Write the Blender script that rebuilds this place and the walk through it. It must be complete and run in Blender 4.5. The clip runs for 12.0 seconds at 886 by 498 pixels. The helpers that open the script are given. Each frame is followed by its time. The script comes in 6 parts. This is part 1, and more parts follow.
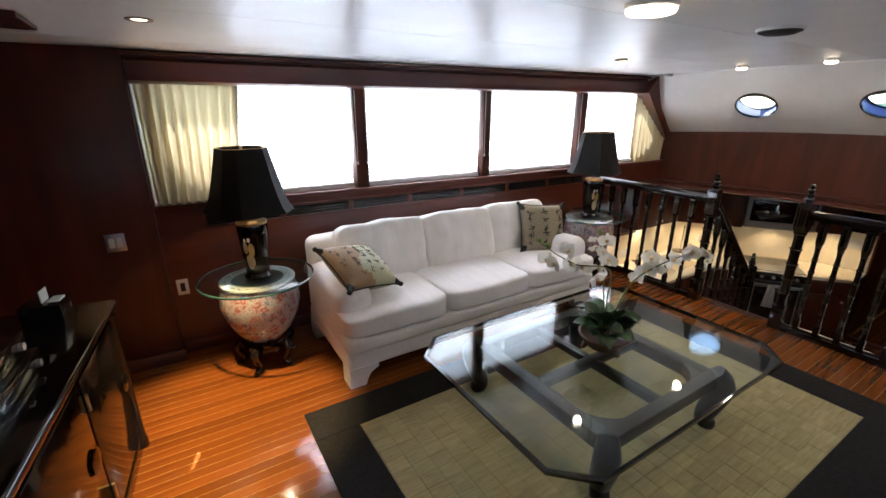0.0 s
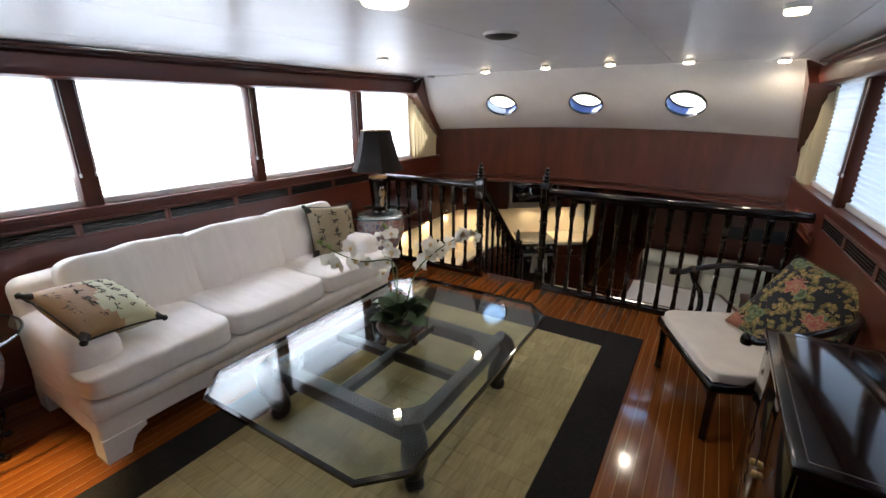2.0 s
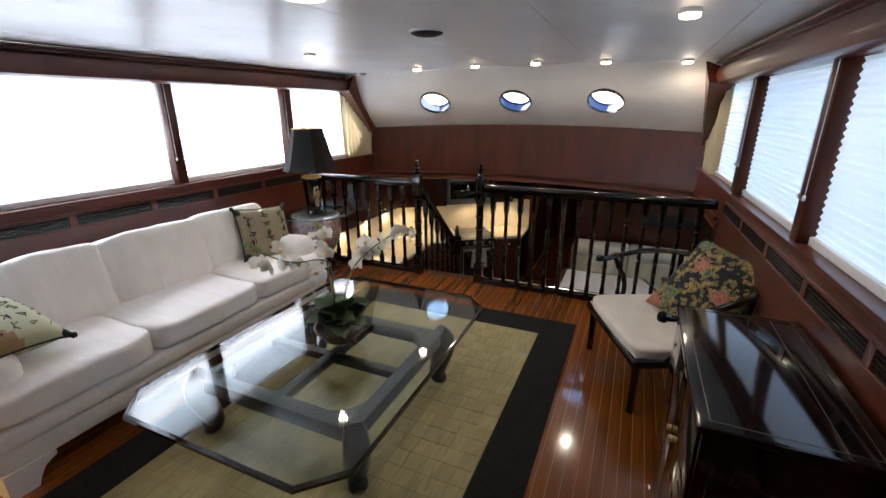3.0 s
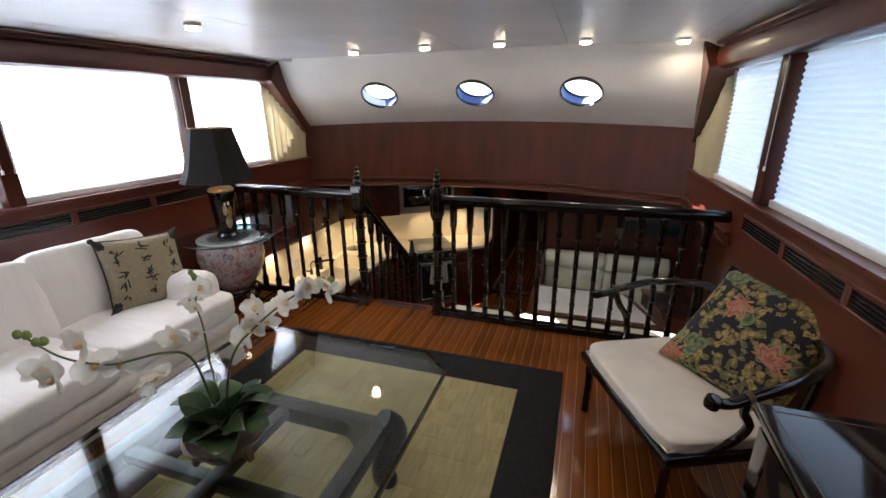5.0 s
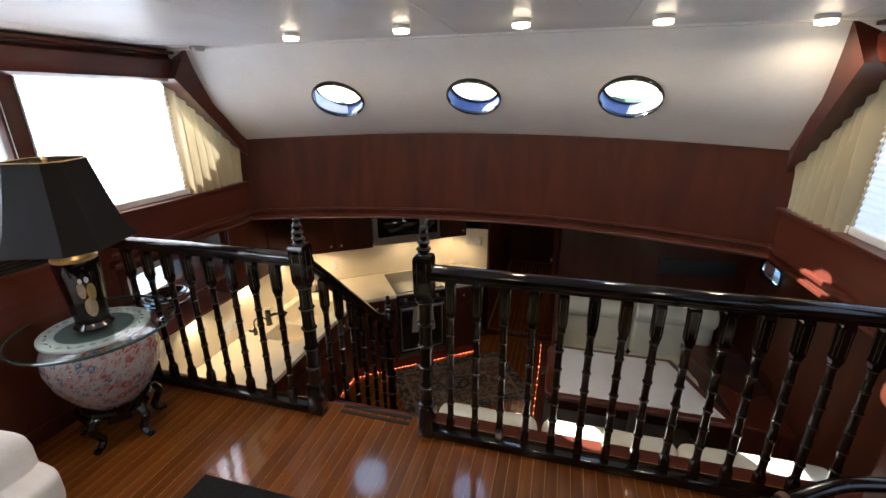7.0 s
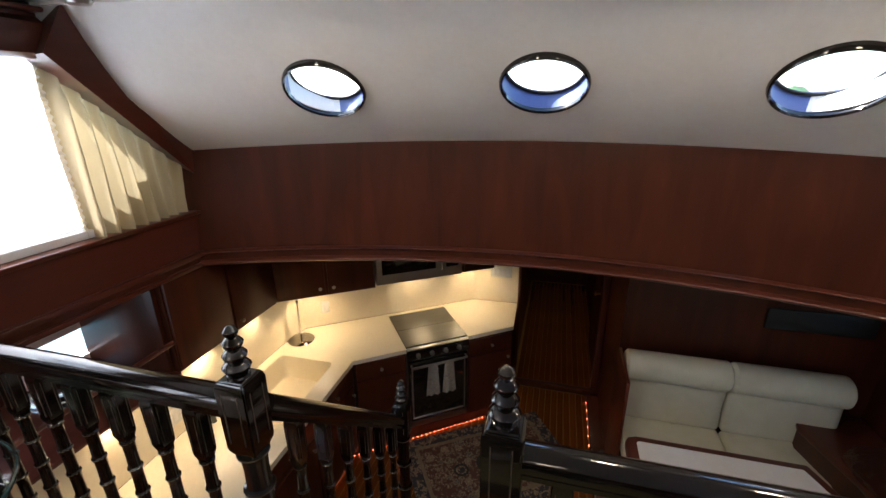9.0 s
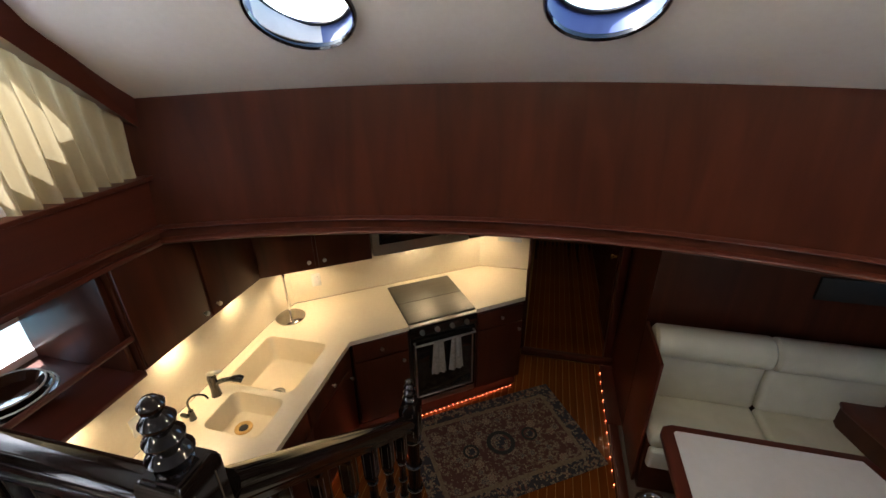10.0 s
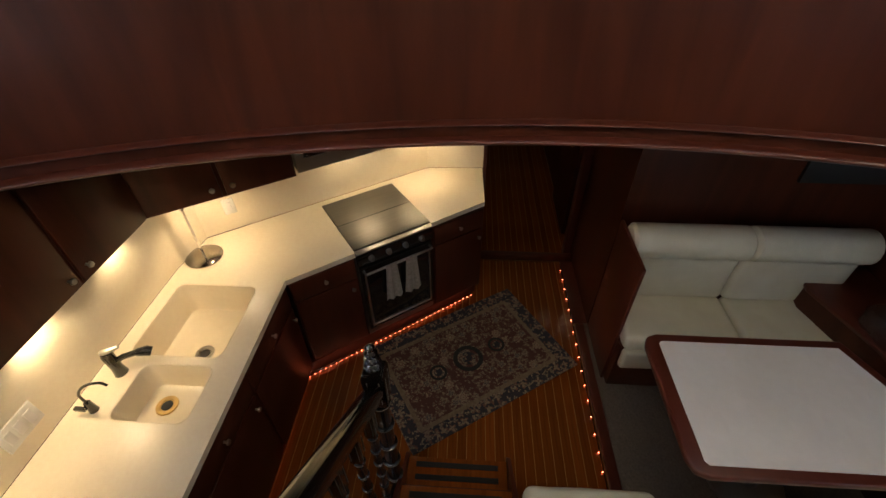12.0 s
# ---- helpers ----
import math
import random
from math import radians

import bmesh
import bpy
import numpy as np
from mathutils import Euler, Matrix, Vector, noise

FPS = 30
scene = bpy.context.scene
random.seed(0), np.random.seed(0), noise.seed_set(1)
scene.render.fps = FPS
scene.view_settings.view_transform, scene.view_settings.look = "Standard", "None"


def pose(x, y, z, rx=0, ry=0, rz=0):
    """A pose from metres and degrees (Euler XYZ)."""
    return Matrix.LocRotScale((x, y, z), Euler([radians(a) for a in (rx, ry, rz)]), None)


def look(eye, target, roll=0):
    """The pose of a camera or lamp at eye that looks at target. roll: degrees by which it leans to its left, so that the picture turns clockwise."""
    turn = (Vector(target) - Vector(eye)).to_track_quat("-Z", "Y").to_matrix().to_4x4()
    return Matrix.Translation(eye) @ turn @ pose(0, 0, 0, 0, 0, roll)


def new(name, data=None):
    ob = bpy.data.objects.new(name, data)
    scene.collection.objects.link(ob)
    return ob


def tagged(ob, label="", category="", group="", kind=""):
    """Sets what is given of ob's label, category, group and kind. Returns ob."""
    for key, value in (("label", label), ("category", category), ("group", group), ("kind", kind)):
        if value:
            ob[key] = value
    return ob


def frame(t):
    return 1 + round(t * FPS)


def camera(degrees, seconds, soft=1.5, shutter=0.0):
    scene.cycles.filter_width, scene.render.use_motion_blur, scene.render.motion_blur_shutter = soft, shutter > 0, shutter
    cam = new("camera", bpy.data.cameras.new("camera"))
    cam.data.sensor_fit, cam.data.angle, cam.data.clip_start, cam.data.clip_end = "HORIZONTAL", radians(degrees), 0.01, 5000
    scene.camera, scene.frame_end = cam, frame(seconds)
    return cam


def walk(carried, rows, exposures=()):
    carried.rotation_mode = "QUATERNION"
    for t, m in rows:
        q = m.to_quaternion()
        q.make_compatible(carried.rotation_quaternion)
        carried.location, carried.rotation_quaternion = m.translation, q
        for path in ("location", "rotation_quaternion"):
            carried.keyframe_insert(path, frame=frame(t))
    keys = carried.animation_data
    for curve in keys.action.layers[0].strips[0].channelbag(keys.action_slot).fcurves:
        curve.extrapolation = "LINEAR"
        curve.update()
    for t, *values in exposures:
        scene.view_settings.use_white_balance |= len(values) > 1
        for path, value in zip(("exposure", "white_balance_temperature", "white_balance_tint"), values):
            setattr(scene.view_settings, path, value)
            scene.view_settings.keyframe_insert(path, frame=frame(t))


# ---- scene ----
cam = camera(91.8, 12.0)
PATH = [
    (0, (1.507, 0.637, 1.658), (2.511, 2.246, 1.024), 0.1),
    (0.5, (1.559, 0.668, 1.641), (2.771, 2.132, 1.02), 0.1),
    (1, (1.621, 0.698, 1.627), (3.019, 1.989, 1.008), 0.1),
    (1.5, (1.653, 0.657, 1.607), (3.169, 1.808, 0.993), -0.1),
    (2, (1.664, 0.611, 1.612), (3.281, 1.612, 0.994), -0.1),
    (2.5, (1.681, 0.572, 1.595), (3.367, 1.453, 0.978), -0.3),
    (3, (1.671, 0.566, 1.601), (3.409, 1.336, 0.977), -0.2),
    (5, (2.437, 0.814, 1.555), (4.239, 1.411, 0.925), -0.5),
    (5.5, (2.685, 0.969, 1.634), (4.485, 1.546, 0.981), -0.5),
    (6, (2.992, 1.011, 1.613), (4.801, 1.571, 0.97), -0.5),
    (6.5, (3.309, 1.081, 1.648), (5.118, 1.615, 0.983), -0.3),
    (7, (3.602, 1.244, 1.658), (5.421, 1.75, 1.0), -0.4),
    (7.5, (3.913, 1.356, 1.649), (5.732, 1.862, 0.99), -0.3),
    (9.5, (4.809, 1.87, 1.6), (6.63, 2.343, 0.922), -0.6),
    (10, (4.998, 1.956, 1.562), (6.748, 2.387, 0.696), -0.9),
    (10.5, (5.129, 2.014, 1.539), (6.774, 2.393, 0.467), -1.1),
    (11, (5.263, 2.102, 1.505), (6.815, 2.406, 0.28), -0.9),
    (11.5, (5.395, 2.147, 1.475), (6.906, 2.384, 0.186), -0.8),
    (12, (5.491, 2.135, 1.435), (7.002, 2.245, 0.129), -0.9),
]
EXPOSURE = 2.78
walk(cam, [(t, look(eye, target, roll)) for t, eye, target, roll in PATH], [(0, EXPOSURE, 6000, 9), (7.5, EXPOSURE, 6000, 9), (12, EXPOSURE - 0.25, 6200, 9)])

# ---- world and lights ----
SUN_FROM = Vector((0.385, 0.85, 0.887)).normalized()
world = bpy.data.worlds.new("sky")
scene.world = world
world.use_nodes = True
wn = world.node_tree.nodes
sky = wn.new("ShaderNodeTexSky")
sky.sky_type, sky.sun_disc = "NISHITA", False
sky.sun_elevation = math.asin(SUN_FROM.z)
sky.sun_rotation = math.atan2(SUN_FROM.x, SUN_FROM.y)
world.node_tree.links.new(sky.outputs[0], wn["Background"].inputs[0])
wn["Background"].inputs[1].default_value = 0.15
sun = new("sun", bpy.data.lights.new("sun", "SUN"))
sun.data.energy, sun.data.angle, sun.data.color = 5.0, radians(0.5), (1, 0.97, 0.93)
sun.matrix_world = look((0, 0, 20), Vector((0, 0, 20)) - SUN_FROM)


def area_lamp(name, eye, target, sx, sy, power, colour):
    lamp = new(name, bpy.data.lights.new(name, "AREA"))
    lamp.data.shape, lamp.data.size, lamp.data.size_y = "RECTANGLE", sx, sy
    lamp.data.energy, lamp.data.color = power, colour
    lamp.matrix_world = look(eye, target)
    return lamp


def spot_lamp(name, eye, power, colour, radius=0.03, angle=140):
    lamp = new(name, bpy.data.lights.new(name, "SPOT"))
    lamp.data.energy, lamp.data.color, lamp.data.shadow_soft_size = power, colour, radius
    lamp.data.spot_size, lamp.data.spot_blend = radians(angle), 0.6
    lamp.matrix_world = look(eye, (eye[0], eye[1] + 0.001, eye[2] - 1))
    return lamp


# daylight in the window openings
area_lamp("window_daylight", (3.9, 4.02, 1.5), (3.9, 3.4, 1.42), 4.8, 0.6, 15.0, (0.92, 0.95, 1))
area_lamp("window_daylight", (3.9, -0.75, 1.5), (3.9, 0.2, 1.35), 4.8, 0.75, 1.4, (0.88, 0.85, 1))

# ---- materials ----
def material(name, colour, rough=0.5, metal=0.0, colour2=None, scale=(8, 8, 8), detail=4, bump=0.0, bump_scale=60,
             fac=0.5, coat=0.0, spec=0.5, random_amount=0.0, transmission=0.0, rough_var=0.05, coords="Object", slow_amount=0.14, island=0.0):
    m = bpy.data.materials.new(name)
    m.use_nodes = True
    nt = m.node_tree
    n, l = nt.nodes, nt.links
    b = n["Principled BSDF"]
    b.inputs["Roughness"].default_value = rough
    b.inputs["Metallic"].default_value = metal
    b.inputs["Coat Weight"].default_value = coat
    b.inputs["Coat Roughness"].default_value = 0.06
    b.inputs["Specular IOR Level"].default_value = spec
    b.inputs["Transmission Weight"].default_value = transmission
    tc = n.new("ShaderNodeTexCoord")
    mp = n.new("ShaderNodeMapping")
    mp.inputs["Scale"].default_value = scale
    l.new(tc.outputs[coords], mp.inputs[0])
    c1 = (*colour, 1)
    c2 = (*(colour2 or [c * 0.75 for c in colour]), 1)
    nz = n.new("ShaderNodeTexNoise")
    nz.inputs["Scale"].default_value = 1.0
    nz.inputs["Detail"].default_value = detail
    nz.inputs["Distortion"].default_value = 0.6
    l.new(mp.outputs[0], nz.inputs["Vector"])
    ramp = n.new("ShaderNodeValToRGB")
    ramp.color_ramp.elements[0].position, ramp.color_ramp.elements[1].position = 0.5 - fac * 0.5, 0.5 + fac * 0.5
    ramp.color_ramp.elements[0].color, ramp.color_ramp.elements[1].color = c2, c1
    l.new(nz.outputs["Fac"], ramp.inputs[0])
    # a second, slow variation
    slow = n.new("ShaderNodeTexNoise")
    slow.inputs["Scale"].default_value = 2.3
    l.new(tc.outputs[coords], slow.inputs["Vector"])
    hsv = n.new("ShaderNodeHueSaturation")
    mr = n.new("ShaderNodeMapRange")
    mr.inputs["To Min"].default_value, mr.inputs["To Max"].default_value = 1 - slow_amount, 1 + slow_amount
    l.new(slow.outputs["Fac"], mr.inputs["Value"])
    last = mr.outputs[0]
    if random_amount or island:
        oi = n.new("ShaderNodeNewGeometry" if island else "ShaderNodeObjectInfo")
        random_amount = max(random_amount, island)
        m2 = n.new("ShaderNodeMapRange")
        m2.inputs["To Min"].default_value, m2.inputs["To Max"].default_value = 1 - random_amount, 1 + random_amount
        l.new(oi.outputs["Random Per Island" if island else "Random"], m2.inputs["Value"])
        mul = n.new("ShaderNodeMath")
        mul.operation = "MULTIPLY"
        l.new(last, mul.inputs[0])
        l.new(m2.outputs[0], mul.inputs[1])
        last = mul.outputs[0]
    l.new(last, hsv.inputs["Value"])
    l.new(ramp.outputs[0], hsv.inputs["Color"])
    l.new(hsv.outputs[0], b.inputs["Base Color"])
    rr = n.new("ShaderNodeMapRange")
    rr.inputs["To Min"].default_value, rr.inputs["To Max"].default_value = max(0.01, rough - rough_var), min(1, rough + rough_var)
    l.new(nz.outputs["Fac"], rr.inputs["Value"])
    l.new(rr.outputs[0], b.inputs["Roughness"])
    if bump:
        fine = n.new("ShaderNodeTexNoise")
        fine.inputs["Scale"].default_value = bump_scale
        fine.inputs["Detail"].default_value = 3
        l.new(tc.outputs[coords], fine.inputs["Vector"])
        bp = n.new("ShaderNodeBump")
        bp.inputs["Strength"].default_value = bump
        bp.inputs["Distance"].default_value = 0.01
        l.new(fine.outputs["Fac"], bp.inputs["Height"])
        l.new(bp.outputs[0], b.inputs["Normal"])
    return m


def emitter(name, colour, strength):
    m = bpy.data.materials.new(name)
    m.use_nodes = True
    b = m.node_tree.nodes["Principled BSDF"]
    b.inputs["Base Color"].default_value = (*colour, 1)
    b.inputs["Emission Color"].default_value = (*colour, 1)
    b.inputs["Emission Strength"].default_value = strength
    return m


def cloth_translucent(name, colour, share):
    m = bpy.data.materials.new(name)
    m.use_nodes = True
    n, l = m.node_tree.nodes, m.node_tree.links
    n.remove(n["Principled BSDF"])
    d, t, mix = n.new("ShaderNodeBsdfDiffuse"), n.new("ShaderNodeBsdfTranslucent"), n.new("ShaderNodeMixShader")
    nz = n.new("ShaderNodeTexNoise")
    nz.inputs["Scale"].default_value = 90
    rp = n.new("ShaderNodeValToRGB")
    rp.color_ramp.elements[0].color = (*[c * 0.93 for c in colour], 1)
    rp.color_ramp.elements[1].color = (*colour, 1)
    tc = n.new("ShaderNodeTexCoord")
    l.new(tc.outputs["Object"], nz.inputs["Vector"])
    l.new(nz.outputs["Fac"], rp.inputs[0])
    l.new(rp.outputs[0], d.inputs[0])
    l.new(rp.outputs[0], t.inputs[0])
    mix.inputs[0].default_value = share
    l.new(d.outputs[0], mix.inputs[1])
    l.new(t.outputs[0], mix.inputs[2])
    l.new(mix.outputs[0], n["Material Output"].inputs[0])
    return m


MAHOGANY = material("mahogany", (0.094, 0.023, 0.010), 0.34, colour2=(0.034, 0.009, 0.005), scale=(9, 9, 0.8), detail=8, coat=0.04, fac=0.7, slow_amount=0.3, spec=0.25)
MAHOGANY_H = material("mahogany_long_grain", (0.115, 0.026, 0.014), 0.31, colour2=(0.06, 0.014, 0.008), scale=(1.2, 14, 24), detail=7, coat=0.16, fac=0.9)
FLOORWOOD = material("floor_plank_wood", (0.25, 0.074, 0.012), 0.12, colour2=(0.105, 0.028, 0.006), scale=(2.5, 40, 10), detail=6, coat=0.5, fac=0.8, random_amount=0.22)
HOLLY = material("holly_strip", (0.46, 0.26, 0.09), 0.15, scale=(3, 60, 10), coat=0.4)
WHITE_PANEL = material("white_ceiling_panel", (0.74, 0.75, 0.76), 0.36, scale=(3, 3, 3), colour2=(0.70, 0.71, 0.72), bump=0.04, bump_scale=5, spec=0.4)
WHITE_VINYL = material("white_padded_lining", (0.84, 0.81, 0.76), 0.55, scale=(40, 40, 40), colour2=(0.80, 0.77, 0.72), bump=0.05, bump_scale=220)
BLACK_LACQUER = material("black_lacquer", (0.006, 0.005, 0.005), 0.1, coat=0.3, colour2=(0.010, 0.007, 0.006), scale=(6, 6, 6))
BLACK_SATIN = material("black_satin_wood", (0.014, 0.013, 0.013), 0.36, colour2=(0.008, 0.008, 0.008), scale=(4, 30, 4))
BLIND = cloth_translucent("pleated_blind_paper", (0.87, 0.84, 0.89), 0.5)
CURTAIN = cloth_translucent("cream_curtain_cloth", (0.47, 0.385, 0.24), 0.2)
SOFA = material("white_sofa_cloth", (0.86, 0.82, 0.79), 0.85, colour2=(0.78, 0.74, 0.71), scale=(30, 3, 30), bump=0.16, bump_scale=17, spec=0.2)
RUG_DARK = material("charcoal_carpet", (0.028, 0.026, 0.026), 0.95, colour2=(0.016, 0.015, 0.015), scale=(60, 60, 60), bump=0.5, bump_scale=300, spec=0.1)
RUG_SQUARE = material("beige_woven_square", (0.43, 0.36, 0.19), 0.95, colour2=(0.30, 0.25, 0.12), scale=(9, 70, 10), bump=0.6, bump_scale=240, spec=0.1, island=0.09, slow_amount=0.2)
RUG_LIGHT = material("beige_carpet", (0.34, 0.28, 0.15), 0.95, colour2=(0.22, 0.19, 0.09), scale=(7, 50, 10), bump=0.5, bump_scale=260, spec=0.1, random_amount=0.12)
COUNTER = material("cream_solid_surface", (0.82, 0.74, 0.58), 0.33, colour2=(0.78, 0.69, 0.53), scale=(50, 50, 50))
STEEL = material("brushed_steel", (0.56, 0.55, 0.53), 0.36, 1.0, colour2=(0.48, 0.47, 0.45), scale=(4, 120, 4))
STEEL_DARK = material("dark_brushed_steel", (0.24, 0.235, 0.22), 0.5, 1.0, colour2=(0.19, 0.185, 0.175), scale=(4, 120, 4))
DARK_CHROME = material("dark_chrome", (0.40, 0.37, 0.33), 0.14, 1.0, colour2=(0.34, 0.31, 0.27))
CHROME = material("chrome", (0.8, 0.8, 0.8), 0.08, 1.0)
CREAM_LEATHER = material("cream_leather", (0.66, 0.64, 0.52), 0.4, colour2=(0.6, 0.58, 0.46), scale=(9, 9, 9), bump=0.15, bump_scale=160)
GREY_CARPET = material("grey_carpet", (0.2, 0.17, 0.14), 0.95, colour2=(0.12, 0.10, 0.085), scale=(90, 90, 90), bump=0.5, bump_scale=300, spec=0.1)
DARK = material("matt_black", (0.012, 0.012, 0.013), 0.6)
LAMINATE = material("white_laminate", (0.74, 0.72, 0.70), 0.3, colour2=(0.70, 0.68, 0.66), scale=(20, 20, 20))
# the sky's blue light on the port liner is put into its colour
LINER_SKYLIT = material("skylit_port_liner", (0.09, 0.12, 0.30), 0.35)
GLOW = emitter("lamp_glow", (1.0, 0.80, 0.52), 2.4)
HULL_WHITE = material("white_gelcoat", (0.8, 0.8, 0.8), 0.4)


def glass_material(name, tint, rough=0.0):
    """Thin clear glass: light goes straight through, with a mirror sheen that grows at flat angles."""
    m = bpy.data.materials.new(name)
    m.use_nodes = True
    n, l = m.node_tree.nodes, m.node_tree.links
    n.remove(n["Principled BSDF"])
    t, g, mix, fr = n.new("ShaderNodeBsdfTransparent"), n.new("ShaderNodeBsdfGlossy"), n.new("ShaderNodeMixShader"), n.new("ShaderNodeLayerWeight")
    t.inputs[0].default_value = (*tint, 1)
    g.inputs["Roughness"].default_value = rough
    fr.inputs["Blend"].default_value = 0.5
    pw, ma = n.new("ShaderNodeMath"), n.new("ShaderNodeMath")
    pw.operation, ma.operation = "POWER", "MULTIPLY_ADD"
    pw.inputs[1].default_value, ma.inputs[1].default_value, ma.inputs[2].default_value = 4.5, 0.9, 0.045
    l.new(fr.outputs["Facing"], pw.inputs[0])
    l.new(pw.outputs[0], ma.inputs[0])
    l.new(ma.outputs[0], mix.inputs[0])
    l.new(t.outputs[0], mix.inputs[1])
    l.new(g.outputs[0], mix.inputs[2])
    l.new(mix.outputs[0], n["Material Output"].inputs[0])
    return m


GLASS = glass_material("clear_glass", (0.94, 0.98, 0.965))
GREEN_GLASS = material("green_glass_edge", (0.035, 0.075, 0.075), 0.08, coat=0.5)
TEAL_GLASS = glass_material("pale_teal_glass", (0.88, 0.94, 0.945))


def nodes_of(m):
    return m.node_tree.nodes, m.node_tree.links, m.node_tree.nodes["Principled BSDF"]


def rosettes(name, base, layers, rough, coat=0.0, bump=0.0, wear=0.15):
    """Painted or woven flowers and leaves: lobed motifs scattered in cells, with outlines and rings.
    Each layer is (outer colour, inner colour, cells per metre, size, lobes, depth of the lobes, rings, chance)."""
    m = bpy.data.materials.new(name)
    m.use_nodes = True
    n, l, b = nodes_of(m)
    b.inputs["Roughness"].default_value = rough
    b.inputs["Coat Weight"].default_value = coat

    def calc(op, a, c=0.0, d=0.0):
        q = n.new("ShaderNodeMath")
        q.operation = op
        for k, v in enumerate((a, c, d)):
            if isinstance(v, (int, float)):
                q.inputs[k].default_value = v
            else:
                l.new(v, q.inputs[k])
        return q.outputs[0]

    def mix(f, a, c):
        q = n.new("ShaderNodeMix")
        q.data_type = "RGBA"
        l.new(f, q.inputs[0])
        for k, v in ((6, a), (7, c)):
            if isinstance(v, tuple):
                q.inputs[k].default_value = (*v, 1)
            else:
                l.new(v, q.inputs[k])
        return q.outputs[2]

    tc = n.new("ShaderNodeTexCoord")
    colour = None
    for k, (outer, inner, cells, size, lobes, deep, rings, chance) in enumerate(layers):
        of = n.new("ShaderNodeVectorMath")
        of.operation = "ADD"
        of.inputs[1].default_value = (k * 0.37, k * 0.19, k * 0.53)
        l.new(tc.outputs["Object"], of.inputs[0])
        vo = n.new("ShaderNodeTexVoronoi")
        vo.inputs["Scale"].default_value = cells
        l.new(of.outputs[0], vo.inputs["Vector"])
        sc = n.new("ShaderNodeVectorMath")
        sc.operation = "SCALE"
        sc.inputs["Scale"].default_value = cells
        l.new(of.outputs[0], sc.inputs[0])
        po = n.new("ShaderNodeVectorMath")
        po.operation = "SCALE"
        po.inputs["Scale"].default_value = cells
        l.new(vo.outputs["Position"], po.inputs[0])
        df = n.new("ShaderNodeVectorMath")
        df.operation = "SUBTRACT"
        l.new(sc.outputs[0], df.inputs[0])
        l.new(po.outputs[0], df.inputs[1])
        xyz = n.new("ShaderNodeSeparateXYZ")
        l.new(df.outputs[0], xyz.inputs[0])
        col = n.new("ShaderNodeSeparateColor")
        l.new(vo.outputs["Color"], col.inputs[0])
        ang = calc("ARCTAN2", calc("ADD", xyz.outputs[1], xyz.outputs[2]), xyz.outputs[0])
        wave = calc("COSINE", calc("MULTIPLY_ADD", ang, lobes, calc("MULTIPLY", col.outputs[0], 6.28)))
        edge = calc("MULTIPLY_ADD", wave, deep * size, size)
        rel = calc("DIVIDE", vo.outputs["Distance"], calc("MAXIMUM", edge, 0.02))
        inside = calc("MULTIPLY", calc("LESS_THAN", rel, 1.0), calc("LESS_THAN", col.outputs[1], chance))
        band = calc("MULTIPLY_ADD", calc("SINE", calc("MULTIPLY", rel, rings * 6.28)), 0.5, 0.5)
        vein = calc("MULTIPLY_ADD", calc("COSINE", calc("MULTIPLY", ang, lobes * 3)), 0.2, 0.0)
        colour = mix(inside, colour or base, mix(calc("ADD", band, vein), outer, inner))
    nz = n.new("ShaderNodeTexNoise")
    nz.inputs["Scale"].default_value = 30
    nz.inputs["Detail"].default_value = 6
    l.new(tc.outputs["Object"], nz.inputs["Vector"])
    hs = n.new("ShaderNodeHueSaturation")
    l.new(calc("MULTIPLY_ADD", nz.outputs["Fac"], 2 * wear, 1 - wear), hs.inputs["Value"])
    l.new(colour, hs.inputs["Color"])
    l.new(hs.outputs[0], b.inputs["Base Color"])
    if bump:
        fine = n.new("ShaderNodeTexNoise")
        fine.inputs["Scale"].default_value = 260
        l.new(tc.outputs["Object"], fine.inputs["Vector"])
        bp = n.new("ShaderNodeBump")
        bp.inputs["Strength"].default_value = bump
        l.new(fine.outputs["Fac"], bp.inputs["Height"])
        l.new(bp.outputs[0], b.inputs["Normal"])
    return m


PORCELAIN = rosettes("painted_porcelain", (0.38, 0.35, 0.36), [((0.26, 0.07, 0.06), (0.42, 0.28, 0.27), 16, 0.46, 4, 0.3, 1.5, 0.9), ((0.07, 0.09, 0.17), (0.33, 0.33, 0.40), 24, 0.36, 5, 0.4, 1.2, 0.6), ((0.32, 0.09, 0.09), (0.60, 0.55, 0.52), 38, 0.34, 3, 0.5, 1.0, 0.6), ((0.07, 0.07, 0.10), (0.3, 0.25, 0.25), 60, 0.26, 2, 0.6, 0.6, 0.45)], 0.22, 0.4)
FLORAL = rosettes("floral_needlework", (0.011, 0.012, 0.017), [((0.09, 0.09, 0.03), (0.27, 0.20, 0.065), 15, 0.46, 3, 0.55, 1.0, 0.85), ((0.33, 0.23, 0.08), (0.13, 0.09, 0.03), 20, 0.42, 2, 0.6, 1.4, 0.8), ((0.15, 0.19, 0.09), (0.06, 0.08, 0.04), 9, 0.34, 2, 0.5, 2.0, 0.5), ((0.30, 0.07, 0.055), (0.36, 0.19, 0.11), 6.2, 0.36, 9, 0.2, 2.4, 0.55), ((0.30, 0.24, 0.10), (0.20, 0.07, 0.05), 27, 0.25, 5, 0.4, 1.0, 0.5)], 0.9, bump=0.5)
